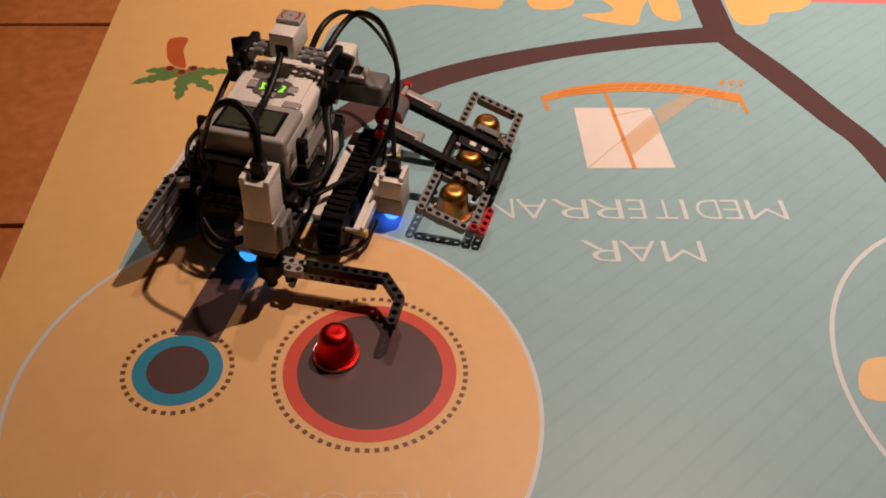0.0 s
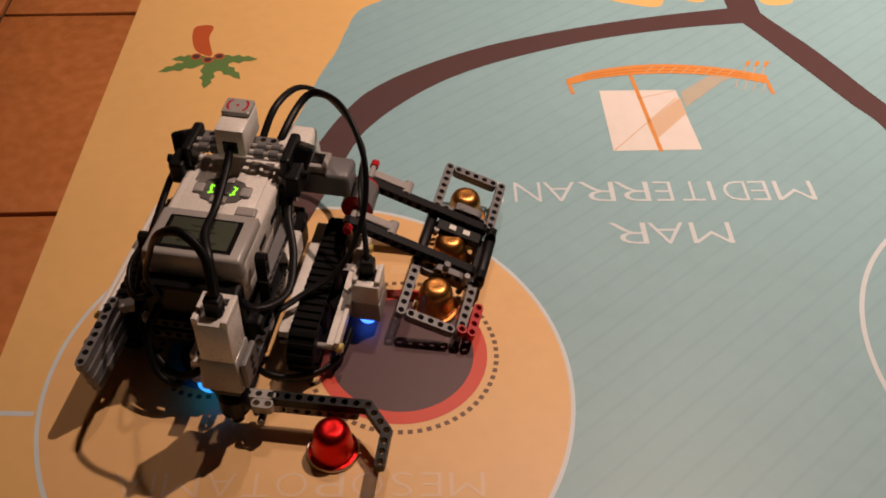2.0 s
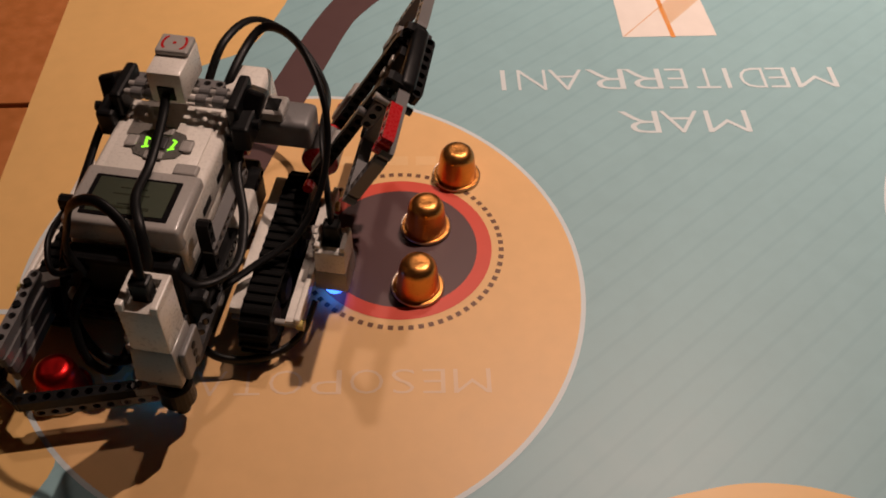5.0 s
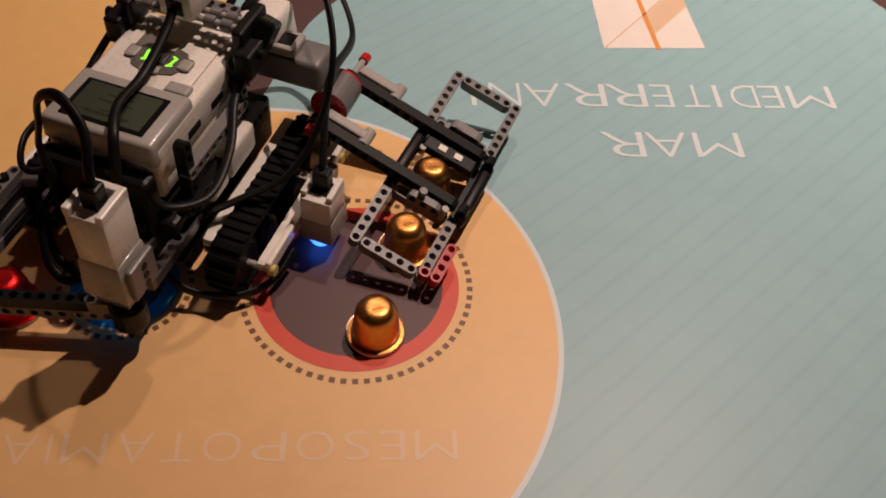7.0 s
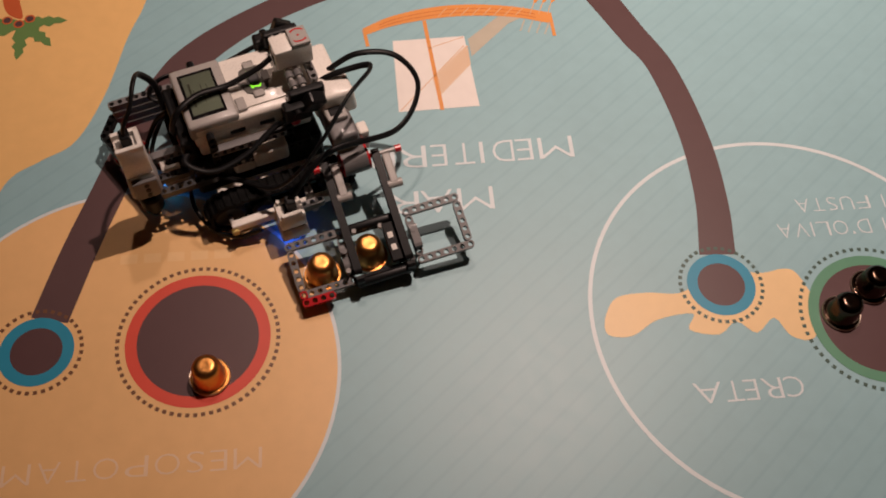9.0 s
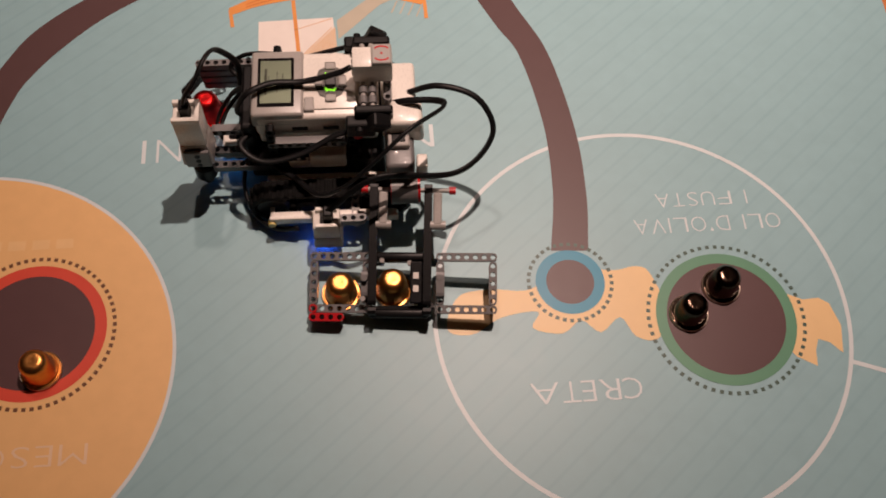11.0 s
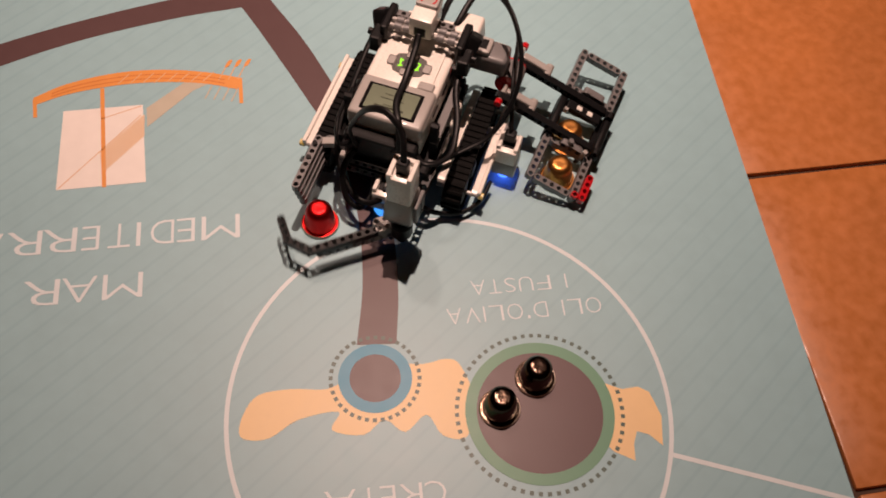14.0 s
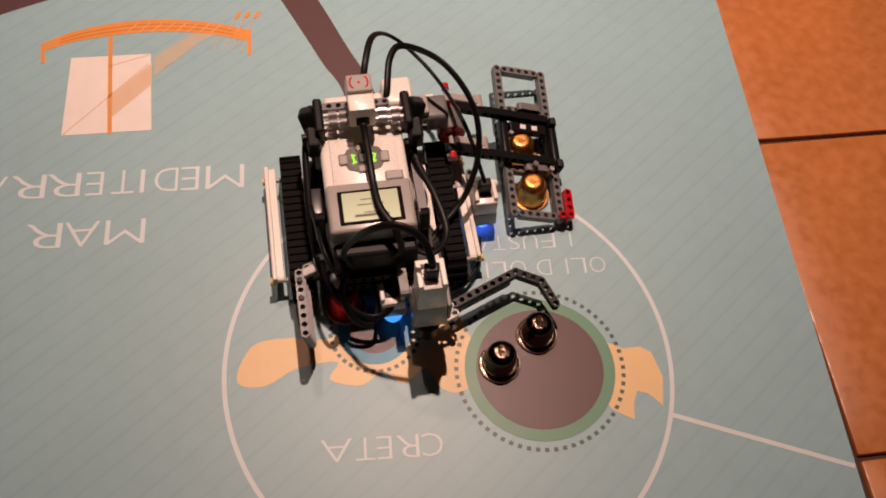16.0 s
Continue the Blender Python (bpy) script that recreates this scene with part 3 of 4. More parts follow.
def brick(robot):
    body = joined(box(-0.036, 0.036, -0.092, 0.020, 0.078, 0.1050, 0.004, 3), box(-0.0345, 0.0345, -0.090, 0.018, 0.064, 0.080, 0.003, 2), box(-0.028, 0.028, -0.088, -0.022, 0.1048, 0.1068, 0.001))
    b = part("brick", body, WHITE, robot, "white programmable control brick", smooth=40)
    part("screen_surround", taper(box(-0.0362, 0.0362, -0.0255, 0.0225, 0.092, 0.1095, 0.003, 3), 0.092, 0.11, 1.0, 0.97), LIGHT, b, "light grey screen surround", smooth=40)
    part("screen_glass", box(-0.0265, 0.0265, -0.0165, 0.0160, 0.1090, 0.1102, 0.0008), BEZEL_GLASS, b, "black screen window")
    part("display", box(-0.0232, 0.0232, -0.0142, 0.0136, 0.1100, 0.1105, 0.0002, 1), SCREEN, b, "grey-green display")
    for k, (y, w) in enumerate(((0.0075, 0.028), (0.0055, 0.012), (-0.002, 0.022), (-0.007, 0.016))):
        part("display_bar", box(-w / 2, w / 2, y, y + (0.0022 if k == 0 else 0.0008), 0.1105, 0.1107, 0), INK, b)
    octagon = [(0.019 * math.cos(a) * (1.0 if abs(math.cos(a)) > 0.5 else 0.8), -0.049 + 0.0145 * math.sin(a)) for a in (k * math.tau / 8 for k in range(8))]
    bm = flat(octagon, 0.1078)
    top = bmesh.ops.extrude_face_region(bm, geom=bm.faces[:])
    bmesh.ops.translate(bm, verts=[v for v in top["geom"] if isinstance(v, bmesh.types.BMVert)], vec=(0, 0, -0.0012))
    bmesh.ops.recalc_face_normals(bm, faces=bm.faces[:])
    part("button_pad", bm, PAD, b, "grey button pad")
    for side in (-1, 1):
        strips = [moved(box(-0.0009, 0.0009, -0.0034, 0.0034, 0.1076, 0.1081, 0.0003, 1), pose(side * 0.0088, -0.0490, 0, 0, 0, 12 * side)),
                  moved(box(-0.0022, 0.0022, -0.0008, 0.0008, 0.1076, 0.1081, 0.0003, 1), pose(side * 0.0082, -0.0452, 0, 0, 0, 20)),
                  moved(box(-0.0020, 0.0020, -0.0007, 0.0007, 0.1076, 0.1081, 0.0003, 1), pose(side * 0.0086, -0.0528, 0, 0, 0, -25))]
        part("status_light", joined(*strips), GREEN_GLOW, b, "green glowing status light")
    part("middle_button", box(-0.005, 0.005, -0.054, -0.044, 0.1078, 0.1092, 0.0012), DARK, b)
    for x, y in ((0, -0.0385), (0, -0.0600)):
        part("button", moved(box(-0.006, 0.006, -0.0035, 0.0035, 0.1076, 0.1090, 0.0014), pose(x, y, 0)), LIGHT, b)
    for x in (-0.0175, 0.0175):
        part("button", moved(box(-0.0038, 0.0038, -0.0050, 0.0050, 0.1076, 0.1090, 0.0014), pose(x, -0.049, 0)), LIGHT, b)
    part("back_button", taper(box(-0.031, -0.015, -0.0345, -0.0250, 0.1055, 0.1085, 0.0012), 0.1055, 0.1085, 1.0, 0.9), LIGHT, b)
    part("seam", box(-0.0006, 0.0006, -0.040, -0.026, 0.1066, 0.1071, 0), DARK, b)
    for s in (-1, 1):
        for y in (-0.020, -0.048, -0.070):
            part("side_slot", box(s * 0.0352 - 0.0012, s * 0.0352 + 0.0012, y - 0.007, y + 0.007, 0.086, 0.091, 0), BLACK, b)
    part("front_socket", box(-0.030, 0.030, 0.0172, 0.0215, 0.070, 0.084, 0.001), BLACK, b, "black cable socket")
    part("rear_socket", box(-0.030, 0.030, -0.0935, -0.0900, 0.070, 0.084, 0.001), BLACK, b)


def gyro(robot):
    g = part("gyro_sensor", box(-0.0130, 0.0090, -0.1050, -0.0700, 0.1230, 0.1460, 0.0018), WHITE, robot, "white gyro sensor with red marks", smooth=40)
    part("sensor_top", box(-0.0125, 0.0085, -0.1045, -0.0870, 0.1455, 0.1500, 0.0014), LIGHT, g, "light grey top")
    for s in (-1, 1):
        pts = [(-0.002 + s * (0.0048 + 0.0026 * math.cos(a)), -0.0958 + 0.0056 * math.sin(a)) for a in (k * math.pi / 8 - math.pi / 2 for k in range(9))]
        part("red_mark", stroke(pts, 0.0016, 0.15015), RED, g)
    part("red_mark", disc(-0.002, -0.0958, 0.0012, 0.15015, 12), RED, g)
    part("sensor_socket", box(-0.0075, 0.0035, -0.0715, -0.0692, 0.126, 0.136, 0.0005), BLACK, g)
    for y in (-0.0865, -0.0785):
        part("axle", rod((0.030, y, 0.121), (-0.040, y, 0.121), 0.0022), LIGHT, robot)
        for x in (0.022, 0.013, -0.020, -0.031):
            part("bush", rod((x - 0.0035, y, 0.121), (x + 0.0035, y, 0.121), 0.0038), GREY, robot)
    for s, x in ((1, 0.034), (-1, -0.041)):
        blocks = [box(x - 0.0040, x + 0.0040, -0.104, -0.070, 0.106, 0.1245, 0.0022), box(x + s * 0.006 - 0.0060, x + s * 0.006 + 0.0060, -0.088, -0.062, 0.096, 0.1150, 0.0022),
                  moved(box(-0.0065, 0.0065, -0.009, 0.009, -0.010, 0.010, 0.0024), pose(x + 0.0080 * s, -0.090, 0.1130, 30, 18 * s, 0))]
        part("corner_block", joined(*blocks), BLACK, robot, "black angled connector")
        part("corner_pin", rod((x + 0.004 * s, -0.074, 0.110), (x + 0.016 * s, -0.074, 0.110), 0.0034), BLACK, robot)
    beam(robot, 8, (0.032, -0.100, 0.113), (-1, 0, 0), (0, 0, 1), GREY)
    beam(robot, 5, (-0.041, -0.066, 0.100), (0, 0, -1), (1, 0, 0), BLACK)


def crawler(robot, x, s):
    """One rubber crawler track with its wheels and outer beam."""
    y0, y1, r, w, zc = -0.0935, 0.0120, 0.0185, 0.0095, 0.0215
    loop, n = [], 12
    loop += [(y1 + r * math.sin(a), zc + r * math.cos(a), a) for a in (k * math.pi / n for k in range(n + 1))]
    loop += [(y0 - r * math.sin(a), zc - r * math.cos(a), math.pi + a) for a in (k * math.pi / n for k in range(n + 1))]
    bm, rings = bmesh.new(), []
    for y, z, a in loop:
        u = Vector((0, math.sin(a), math.cos(a)))
        c = Vector((0, y, z))
        rings.append([bm.verts.new(c + Vector((q * w, 0, 0)) + u * h) for q, h in ((-1, -0.0018), (1, -0.0018), (1, 0.0012), (-1, 0.0012))])
    for i in range(len(rings)):
        a, b = rings[i], rings[(i + 1) % len(rings)]
        for k in range(4):
            bm.faces.new((a[k], b[k], b[(k + 1) % 4], a[(k + 1) % 4]))
    bmesh.ops.recalc_face_normals(bm, faces=bm.faces[:])
    straight, half = y1 - y0, math.pi * r
    total, cleats = 2 * (straight + half), []
    count = 44
    for k in range(count):
        d = k * total / count
        if d < half:
            a = d / r
            y, z = y1 + r * math.sin(a), zc + r * math.cos(a)
        elif d < half + straight:
            a, y, z = math.pi, y1 - (d - half), zc - r
        elif d < 2 * half + straight:
            a = math.pi + (d - half - straight) / r
            y, z = y0 + r * math.sin(a), zc + r * math.cos(a)
        else:
            a, y, z = 0, y0 + (d - 2 * half - straight), zc + r
        cleats.append(pose(0, y, z) @ Matrix.Rotation(-a, 4, "X"))
    track = part("crawler_track", bm, RUBBER, robot, "black rubber crawler track", pose(x, 0, 0))
    cleat = finish(box(-w, w, -0.0018, 0.0018, 0.0008, 0.0030, 0.0005, 1), "cleat", RUBBER)
    for m in cleats:
        shared("cleat", cleat, track, m)
    for y in (y0, (y0 + y1) / 2 - 0.02, (y0 + y1) / 2 + 0.02, y1):
        rr = 0.0165 if y in (y0, y1) else 0.011
        part("wheel", moved(lathe([(0.004, -0.0085), (rr - 0.003, -0.0085), (rr, -0.006), (rr, 0.006), (rr - 0.003, 0.0085), (0.004, 0.0085)], 24), pose(0, y, zc if y in (y0, y1) else 0.0150) @ pose(0, 0, 0, 0, 90, 0)), BLACK, track)
    out = x + s * 0.019
    beam(robot, 15, (out, -0.102, zc), (0, 1, 0), (1, 0, 0), WHITE, "outer_beam")
    beam(robot, 15, (x - s * 0.0155, -0.100, zc + 0.010), (0, 1, 0), (1, 0, 0), WHITE, "inner_beam")
    part("outer_guard", box(out + s * 0.0040 - 0.002, out + s * 0.0040 + 0.002, -0.106, 0.014, 0.0185, 0.0285, 0.0012), WHITE, robot, "smooth white side panel")
    for y in (y0, y1):
        part("axle", rod((x - s * 0.02, y, zc), (out + s * 0.006, y, zc), 0.0022), LIGHT, robot)
        part("axle_bush", rod((out + s * 0.004, y, zc), (out + s * 0.0085, y, zc), 0.0036), YELLOW, robot, "pale yellow bush")


def sensor(robot, x, y, base, name, label, h=1.0, glow=None, fore=0.0045):
    """A colour sensor that looks down on the mat."""
    s = part(name, box(-0.0105, 0.0105, -0.0125, 0.0125, 0.020 * h, 0.040 * h, 0.0020), WHITE, robot, label, pose(x, y, base), smooth=40)
    part("sensor_base", taper(box(-0.0118, 0.0118, -0.0138, 0.0138, 0.003, 0.021 * h, 0.0022), 0.003, 0.021 * h, 1.0, 0.93), LIGHT, s, "light grey lower half", smooth=40)
    part("socket", box(-0.006, 0.006, -0.006, 0.006, 0.0390 * h, 0.0390 * h + 0.0022, 0.0005), BLACK, s, "black cable socket")
    part("plug_wall", box(-0.0105, -0.0065, -0.010, 0.010, 0.038 * h, 0.038 * h + 0.006, 0.001), WHITE, s)
    part("plug_wall", box(0.0065, 0.0105, -0.010, 0.010, 0.038 * h, 0.038 * h + 0.006, 0.001), WHITE, s)
    part("lens_ring", moved(lathe([(0.0085, -0.001), (0.0100, 0.0), (0.0100, 0.004)], 24), pose(0, 0, 0)), BLACK, s)
    part("lens", moved(lathe([(0.0030, -0.0060), (0.0064, -0.0048), (0.0084, 0.0)], 24), pose(0, fore, 0.0015)), glow or BLUE_GLOW, s, "glowing blue lens", smooth=40)
    return s


def claw_motor(robot):
    m = part("claw_motor", box(-0.0115, 0.0115, -0.0120, 0.0120, 0.088, 0.124, 0.0018), WHITE, robot, "white upright medium motor", pose(-0.0375, 0.0750, -0.004), smooth=40)
    part("motor_housing", taper(box(-0.0145, 0.0145, -0.0145, 0.0145, 0.060, 0.090, 0.0025), 0.060, 0.090, 1.0, 0.86), LIGHT, m, "light grey gear housing", smooth=40)
    part("motor_plate", taper(box(-0.0125, 0.0125, -0.0125, 0.0125, 0.0490, 0.0605, 0.0015), 0.049, 0.0605, 0.72, 1.0), DARK, m)
    part("socket", box(-0.0065, 0.0065, -0.0060, 0.0060, 0.1220, 0.1236, 0.0005), BLACK, m)
    for a, b, c, d in ((-0.0115, -0.0072, -0.012, 0.012), (0.0072, 0.0115, -0.012, 0.012), (-0.0115, 0.0115, -0.012, -0.0075)):
        part("socket_wall", box(a, b, c, d, 0.1225, 0.1290, 0.001), WHITE, m)
    part("side_panel", box(-0.0175, -0.0135, -0.0125, 0.0100, 0.062, 0.086, 0.0012), GREY, m)
    for z in (0.066, 0.073, 0.080):
        part("side_hole", rod((-0.0180, -0.002, z), (-0.0165, -0.002, z), 0.0024), BLACK, m)
    part("shaft", rod((0, 0, 0.012), (0, 0, 0.050), 0.0048), BLACK, m)
    part("shaft_collar", lathe([(0.0085, 0.022), (0.0105, 0.025), (0.0105, 0.040), (0.0085, 0.043)], 24), BLACK, m)
    beam(robot, 5, (-0.020, 0.0600, 0.0660), (0, -1, 0), (1, 0, 0), GREY)
    beam(robot, 7, (-0.0300, 0.0610, 0.0440), (0, -1, 0), (0, 0, 1), DARK)
    beam(robot, 7, (-0.0460, 0.0610, 0.0440), (0, -1, 0), (0, 0, 1), DARK)


def fixed_claw(robot):
    c = part("claw_bracket", joined(moved(box(-0.004, 0.004, -0.030, 0.006, -0.0037, 0.0037, 0.001), pose(0.060, 0.022, 0.048, 0, 0, -70)), box(0.024, 0.040, 0.012, 0.036, 0.040, 0.056, 0.0018)), LIGHT, robot, "light grey claw bracket")
    for k in range(4):
        beam(robot, 8, (0.0650 - 0.0012 * k, 0.0250 - 0.0012 * k, 0.0525 - 0.0082 * k), (-0.01, 1, 0), (0, 0, 1), GREY, "claw_beam")
    part("claw_pin", rod((0.065, 0.033, 0.020), (0.065, 0.033, 0.060), 0.0024), BLACK, robot)
    part("claw_pin", rod((0.065, 0.049, 0.020), (0.065, 0.049, 0.058), 0.0024), BLACK, robot)
    beam(robot, 6, (0.058, 0.016, 0.044), (-1, -0.25, 0), (0, 0, 1), GREY)


def claw_arm(robot):
    """The swinging arm: a straight run of beams with a doubly bent tip."""
    arm = new("claw_arm")
    arm.parent = robot
    tagged(arm, "black swinging claw arm with a bent tip")
    beam(arm, 4, (0, 0, 0.0078), (1, 0, 0), (0, 0, 1), LIGHT)
    beam(arm, 5, (0, 0, 0), (1, 0, 0), (0, 1, 0), LIGHT)
    beam(arm, 2, (0.016, -0.0078, 0.0078), (1, 0, 0), (0, 0, 1), LIGHT)
    beam(arm, 9, (0.028, 0, 0.0078), (1, 0, 0), (0, 0, 1), BLACK)
    beam(arm, 7, (0.034, 0, 0.0), (1, 0, 0), (0, 1, 0), GREY)
    end = Vector((0.092, 0, 0.0078))
    for length, angle in ((4, -50), (4, -92)):
        u = Vector((math.cos(radians(angle)), math.sin(radians(angle)), -0.05))
        beam(arm, length, end, u, (0, 0, 1), BLACK)
        end = end + u.normalized() * STUD * (length - 1)
    part("arm_pin", rod((0.020, -0.0035, 0.0), (0.020, -0.016, 0.0), 0.0028), DARK, arm)
    part("arm_pin", rod((0.012, 0, -0.012), (0.012, 0, 0.008), 0.0028), DARK, arm)
    return arm


AXIS = Vector((-0.086, -0.110, 0.0575))


def lift_frame(robot):
    """The three-bay carrying frame on two arms; it swings on an axle along the robot's side."""
    f = new("lift_frame")
    f.parent = robot
    tagged(f, "grey and black three-bay carrying frame on two black arms")

    def at(x, y, z):
        return Vector((x, y, z)) - AXIS

    # the bays lie in one plane that falls outwards with the arms
    plane = pose(-0.1405, -0.110, 0.0288, -3.5, -16.5, 0)

    def on(u, y, h=0.0):
        """A place on the bays: u outwards from the inner beam, y along the robot, h above the beams' middle."""
        return plane @ Vector((-u, y + 0.110, h)) - AXIS

    def turned(v):
        return plane.to_3x3() @ Vector(v)

    def bay_beam(n, u, y, h, along, holes, mat, name="frame_beam"):
        beam(f, n, on(u, y, h), turned(along), turned(holes), mat, name)

    def bay_pin(p, q, r, mat):
        part("frame_pin", rod(on(*p), on(*q), r), mat, f)

    for y0 in (-0.194, -0.079):
        for u in (0.0, 0.048):
            bay_beam(7, u, y0, 0, (0, 1, 0), (0, 0, 1), GREY)
        for y in (y0, y0 + 0.048):
            bay_beam(5, 0.008, y, 0, (-1, 0, 0), (0, 0, 1), GREY)
    # red angled beam at the front outer corner
    bay_beam(4, 0.0562, -0.056, 0.0045, (0, 1, 0), (0, 0, 1), RED, "red_beam")
    bay_beam(1, 0.0484, -0.0316, 0.0040, (-1, 0, 0), (0, 0, 1), RED, "red_beam")
    # black middle bay between the two grey ones
    for u in (0.0, 0.052):
        part("middle_beam", moved(box(-0.0042, 0.0042, -0.0275, 0.0275, -0.0055, 0.0050, 0.003, 3), Matrix.Translation(on(u, -0.1085)) @ plane.to_3x3().to_4x4()), BLACK, f, smooth=40)
    bay_beam(5, 0.008, -0.1295, -0.0040, (-1, 0, 0), (0, 1, 0), BLACK, "middle_beam")
    bay_beam(7, 0.0, -0.1315, -0.0078, (0, 1, 0), (1, 0, 0), BLACK, "middle_beam")
    bay_beam(7, 0.048, -0.1315, -0.0078, (0, 1, 0), (1, 0, 0), BLACK, "middle_beam")
    for y in (-0.0845, -0.134):
        u = Vector((-0.190, y, 0.0235)) - Vector((-0.084, y, 0.0575))
        beam(f, 14, at(-0.084, y, 0.0575), u, (0, 1, 0), BLACK, "lift_arm")
        beam(f, 2, at(-0.1915, y, 0.0225), (0.3, 0, -1), (0, 1, 0), BLACK, "lift_arm")
        part("arm_block", moved(box(-0.015, 0.015, -0.004, 0.004, -0.004, 0.004, 0.0015), Matrix.Translation(at(-0.103, y - 0.0085, 0.0530)) @ pose(0, 0, 0, 0, -17.8, 0)), LIGHT, f)
        part("arm_pin", rod(at(-0.117, y - 0.016, 0.0480), at(-0.117, y - 0.002, 0.0480), 0.0042), LIGHT, f, smooth=40)
    # pins and small blocks on the cross beams beside the arms
    for u, h in ((0.020, 0.012), (0.026, 0.009)):
        bay_pin((u, -0.146, 0.002), (u, -0.146, h), 0.0027, GREY)
    bay_beam(3, 0.018, -0.1465, 0.0078, (-1, 0, 0), (0, 1, 0), GREY, "frame_block")
    bay_beam(3, 0.018, -0.0785, 0.0078, (-1, 0, 0), (0, 1, 0), GREY, "frame_block")
    bay_pin((0.022, -0.0785, 0.004), (0.022, -0.0785, 0.017), 0.0027, GREY)
    bay_pin((0.040, -0.0770, 0.002), (0.040, -0.0770, 0.014), 0.0024, LIGHT)
    for u, y, low in ((0.034, -0.1465, -0.0130), (0.042, -0.1465, -0.0105), (0.044, -0.1380, -0.0110), (0.040, -0.0785, -0.0110)):
        bay_pin((u, y, 0.0), (u, y, low), 0.0026, DARK)
    bay_pin((0.004, -0.0930, 0.0), (0.004, -0.0930, 0.0068), 0.0022, LIGHT)
    bay_pin((0.006, -0.1180, 0.0), (0.006, -0.1180, 0.0062), 0.0022, LIGHT)
    part("cross_plate", moved(box(-0.019, 0.019, -0.0055, 0.0055, -0.003, 0.004, 0.001), Matrix.Translation(on(0.024, -0.1245, 0.003)) @ plane.to_3x3().to_4x4()), BLACK, f)
    for u in (0.018, 0.030):
        part("white_stud", moved(box(-0.0030, 0.0030, -0.0026, 0.0026, 0, 0.0010, 0.0004), Matrix.Translation(on(u, -0.1243, 0.0072)) @ plane.to_3x3().to_4x4()), WHITE, f)
    part("lift_axle", rod(at(-0.086, -0.158, 0.0575), at(-0.086, -0.074, 0.0575), 0.0023), LIGHT, f)
    for y in (-0.156, -0.076):
        part("axle_cap", rod(at(-0.086, y - 0.003, 0.0575), at(-0.086, y + 0.003, 0.0575), 0.0036), RED, f, "red axle tip")
    return f


def lift_motor(robot):
    m = part("lift_motor", box(-0.082, -0.034, -0.122, -0.096, 0.070, 0.092, 0.004, 3), GREY, robot, "grey lift motor with a red hub", smooth=40)
    part("motor_nose", box(-0.064, -0.038, -0.118, -0.098, 0.091, 0.098, 0.002), LIGHT, m)
    part("motor_slot", box(-0.060, -0.042, -0.114, -0.102, 0.0975, 0.0986, 0.0004, 1), BLACK, m)
    part("hub", rod((-0.086, -0.124, 0.0575), (-0.086, -0.100, 0.0575), 0.0130, 28), GREY, m)
    for y in (-0.125, -0.101):
        part("hub_ring", rod((-0.086, y - 0.0014, 0.0575), (-0.086, y + 0.0014, 0.0575), 0.0125, 28), RED, m, "red hub ring")
    part("motor_end", box(-0.040, 0.028, -0.126, -0.094, 0.072, 0.098, 0.004, 3), WHITE, robot, "white motor housing", smooth=40)
    part("motor_back", taper(box(-0.052, -0.022, -0.132, -0.098, 0.084, 0.1120, 0.004, 3), 0.084, 0.112, 1.0, 0.86), WHITE, robot, "white rear motor", smooth=40)
    part("red_pin", rod((-0.036, -0.072, 0.090), (-0.048, -0.072, 0.090), 0.0045), RED, robot)
    part("white_bracket", box(-0.074, -0.060, -0.134, -0.124, 0.050, 0.078, 0.002), WHITE, robot)
    part("drive_motor", joined(box(-0.053, -0.038, -0.060, -0.026, 0.046, 0.067, 0.003, 3), box(-0.051, -0.042, -0.028, -0.006, 0.042, 0.060, 0.004, 3)), WHITE, robot, "white drive motor", smooth=40)
    part("drive_motor", joined(box(0.036, 0.054, -0.052, -0.020, 0.042, 0.068, 0.005, 3), box(0.038, 0.052, -0.030, -0.006, 0.036, 0.060, 0.004, 3)), DARK, robot, "dark drive motor", smooth=40)
    part("chassis", joined(box(-0.046, 0.044, -0.096, 0.030, 0.022, 0.058, 0.003), box(-0.035, 0.035, 0.0212, 0.034, 0.030, 0.0905, 0.003)), BLACK, robot, "black underframe")
    for x in (-0.047, 0.046):
        beam(robot, 13, (x, -0.080, 0.060), (0, 1, 0), (1, 0, 0), BLACK)
    for x, y in ((-0.044, 0.006), (0.042, 0.000)):
        beam(robot, 7, (x, y, 0.052), (0, 0, 1), (1, 0, 0), BLACK)
    for z in (0.046, 0.0575):
        beam(robot, 8, (-0.028, 0.036, z), (1, 0, 0), (0, 1, 0), BLACK)
    beam(robot, 9, (-0.045, -0.058, 0.080), (0, 1, 0), (1, 0, 0), GREY)
    beam(robot, 5, (-0.100, -0.072, 0.030), (0, 1, 0), (0, 0, 1), GREY)
    beam(robot, 4, (-0.098, -0.066, 0.022), (1, 0, 0), (0, 0, 1), LIGHT)


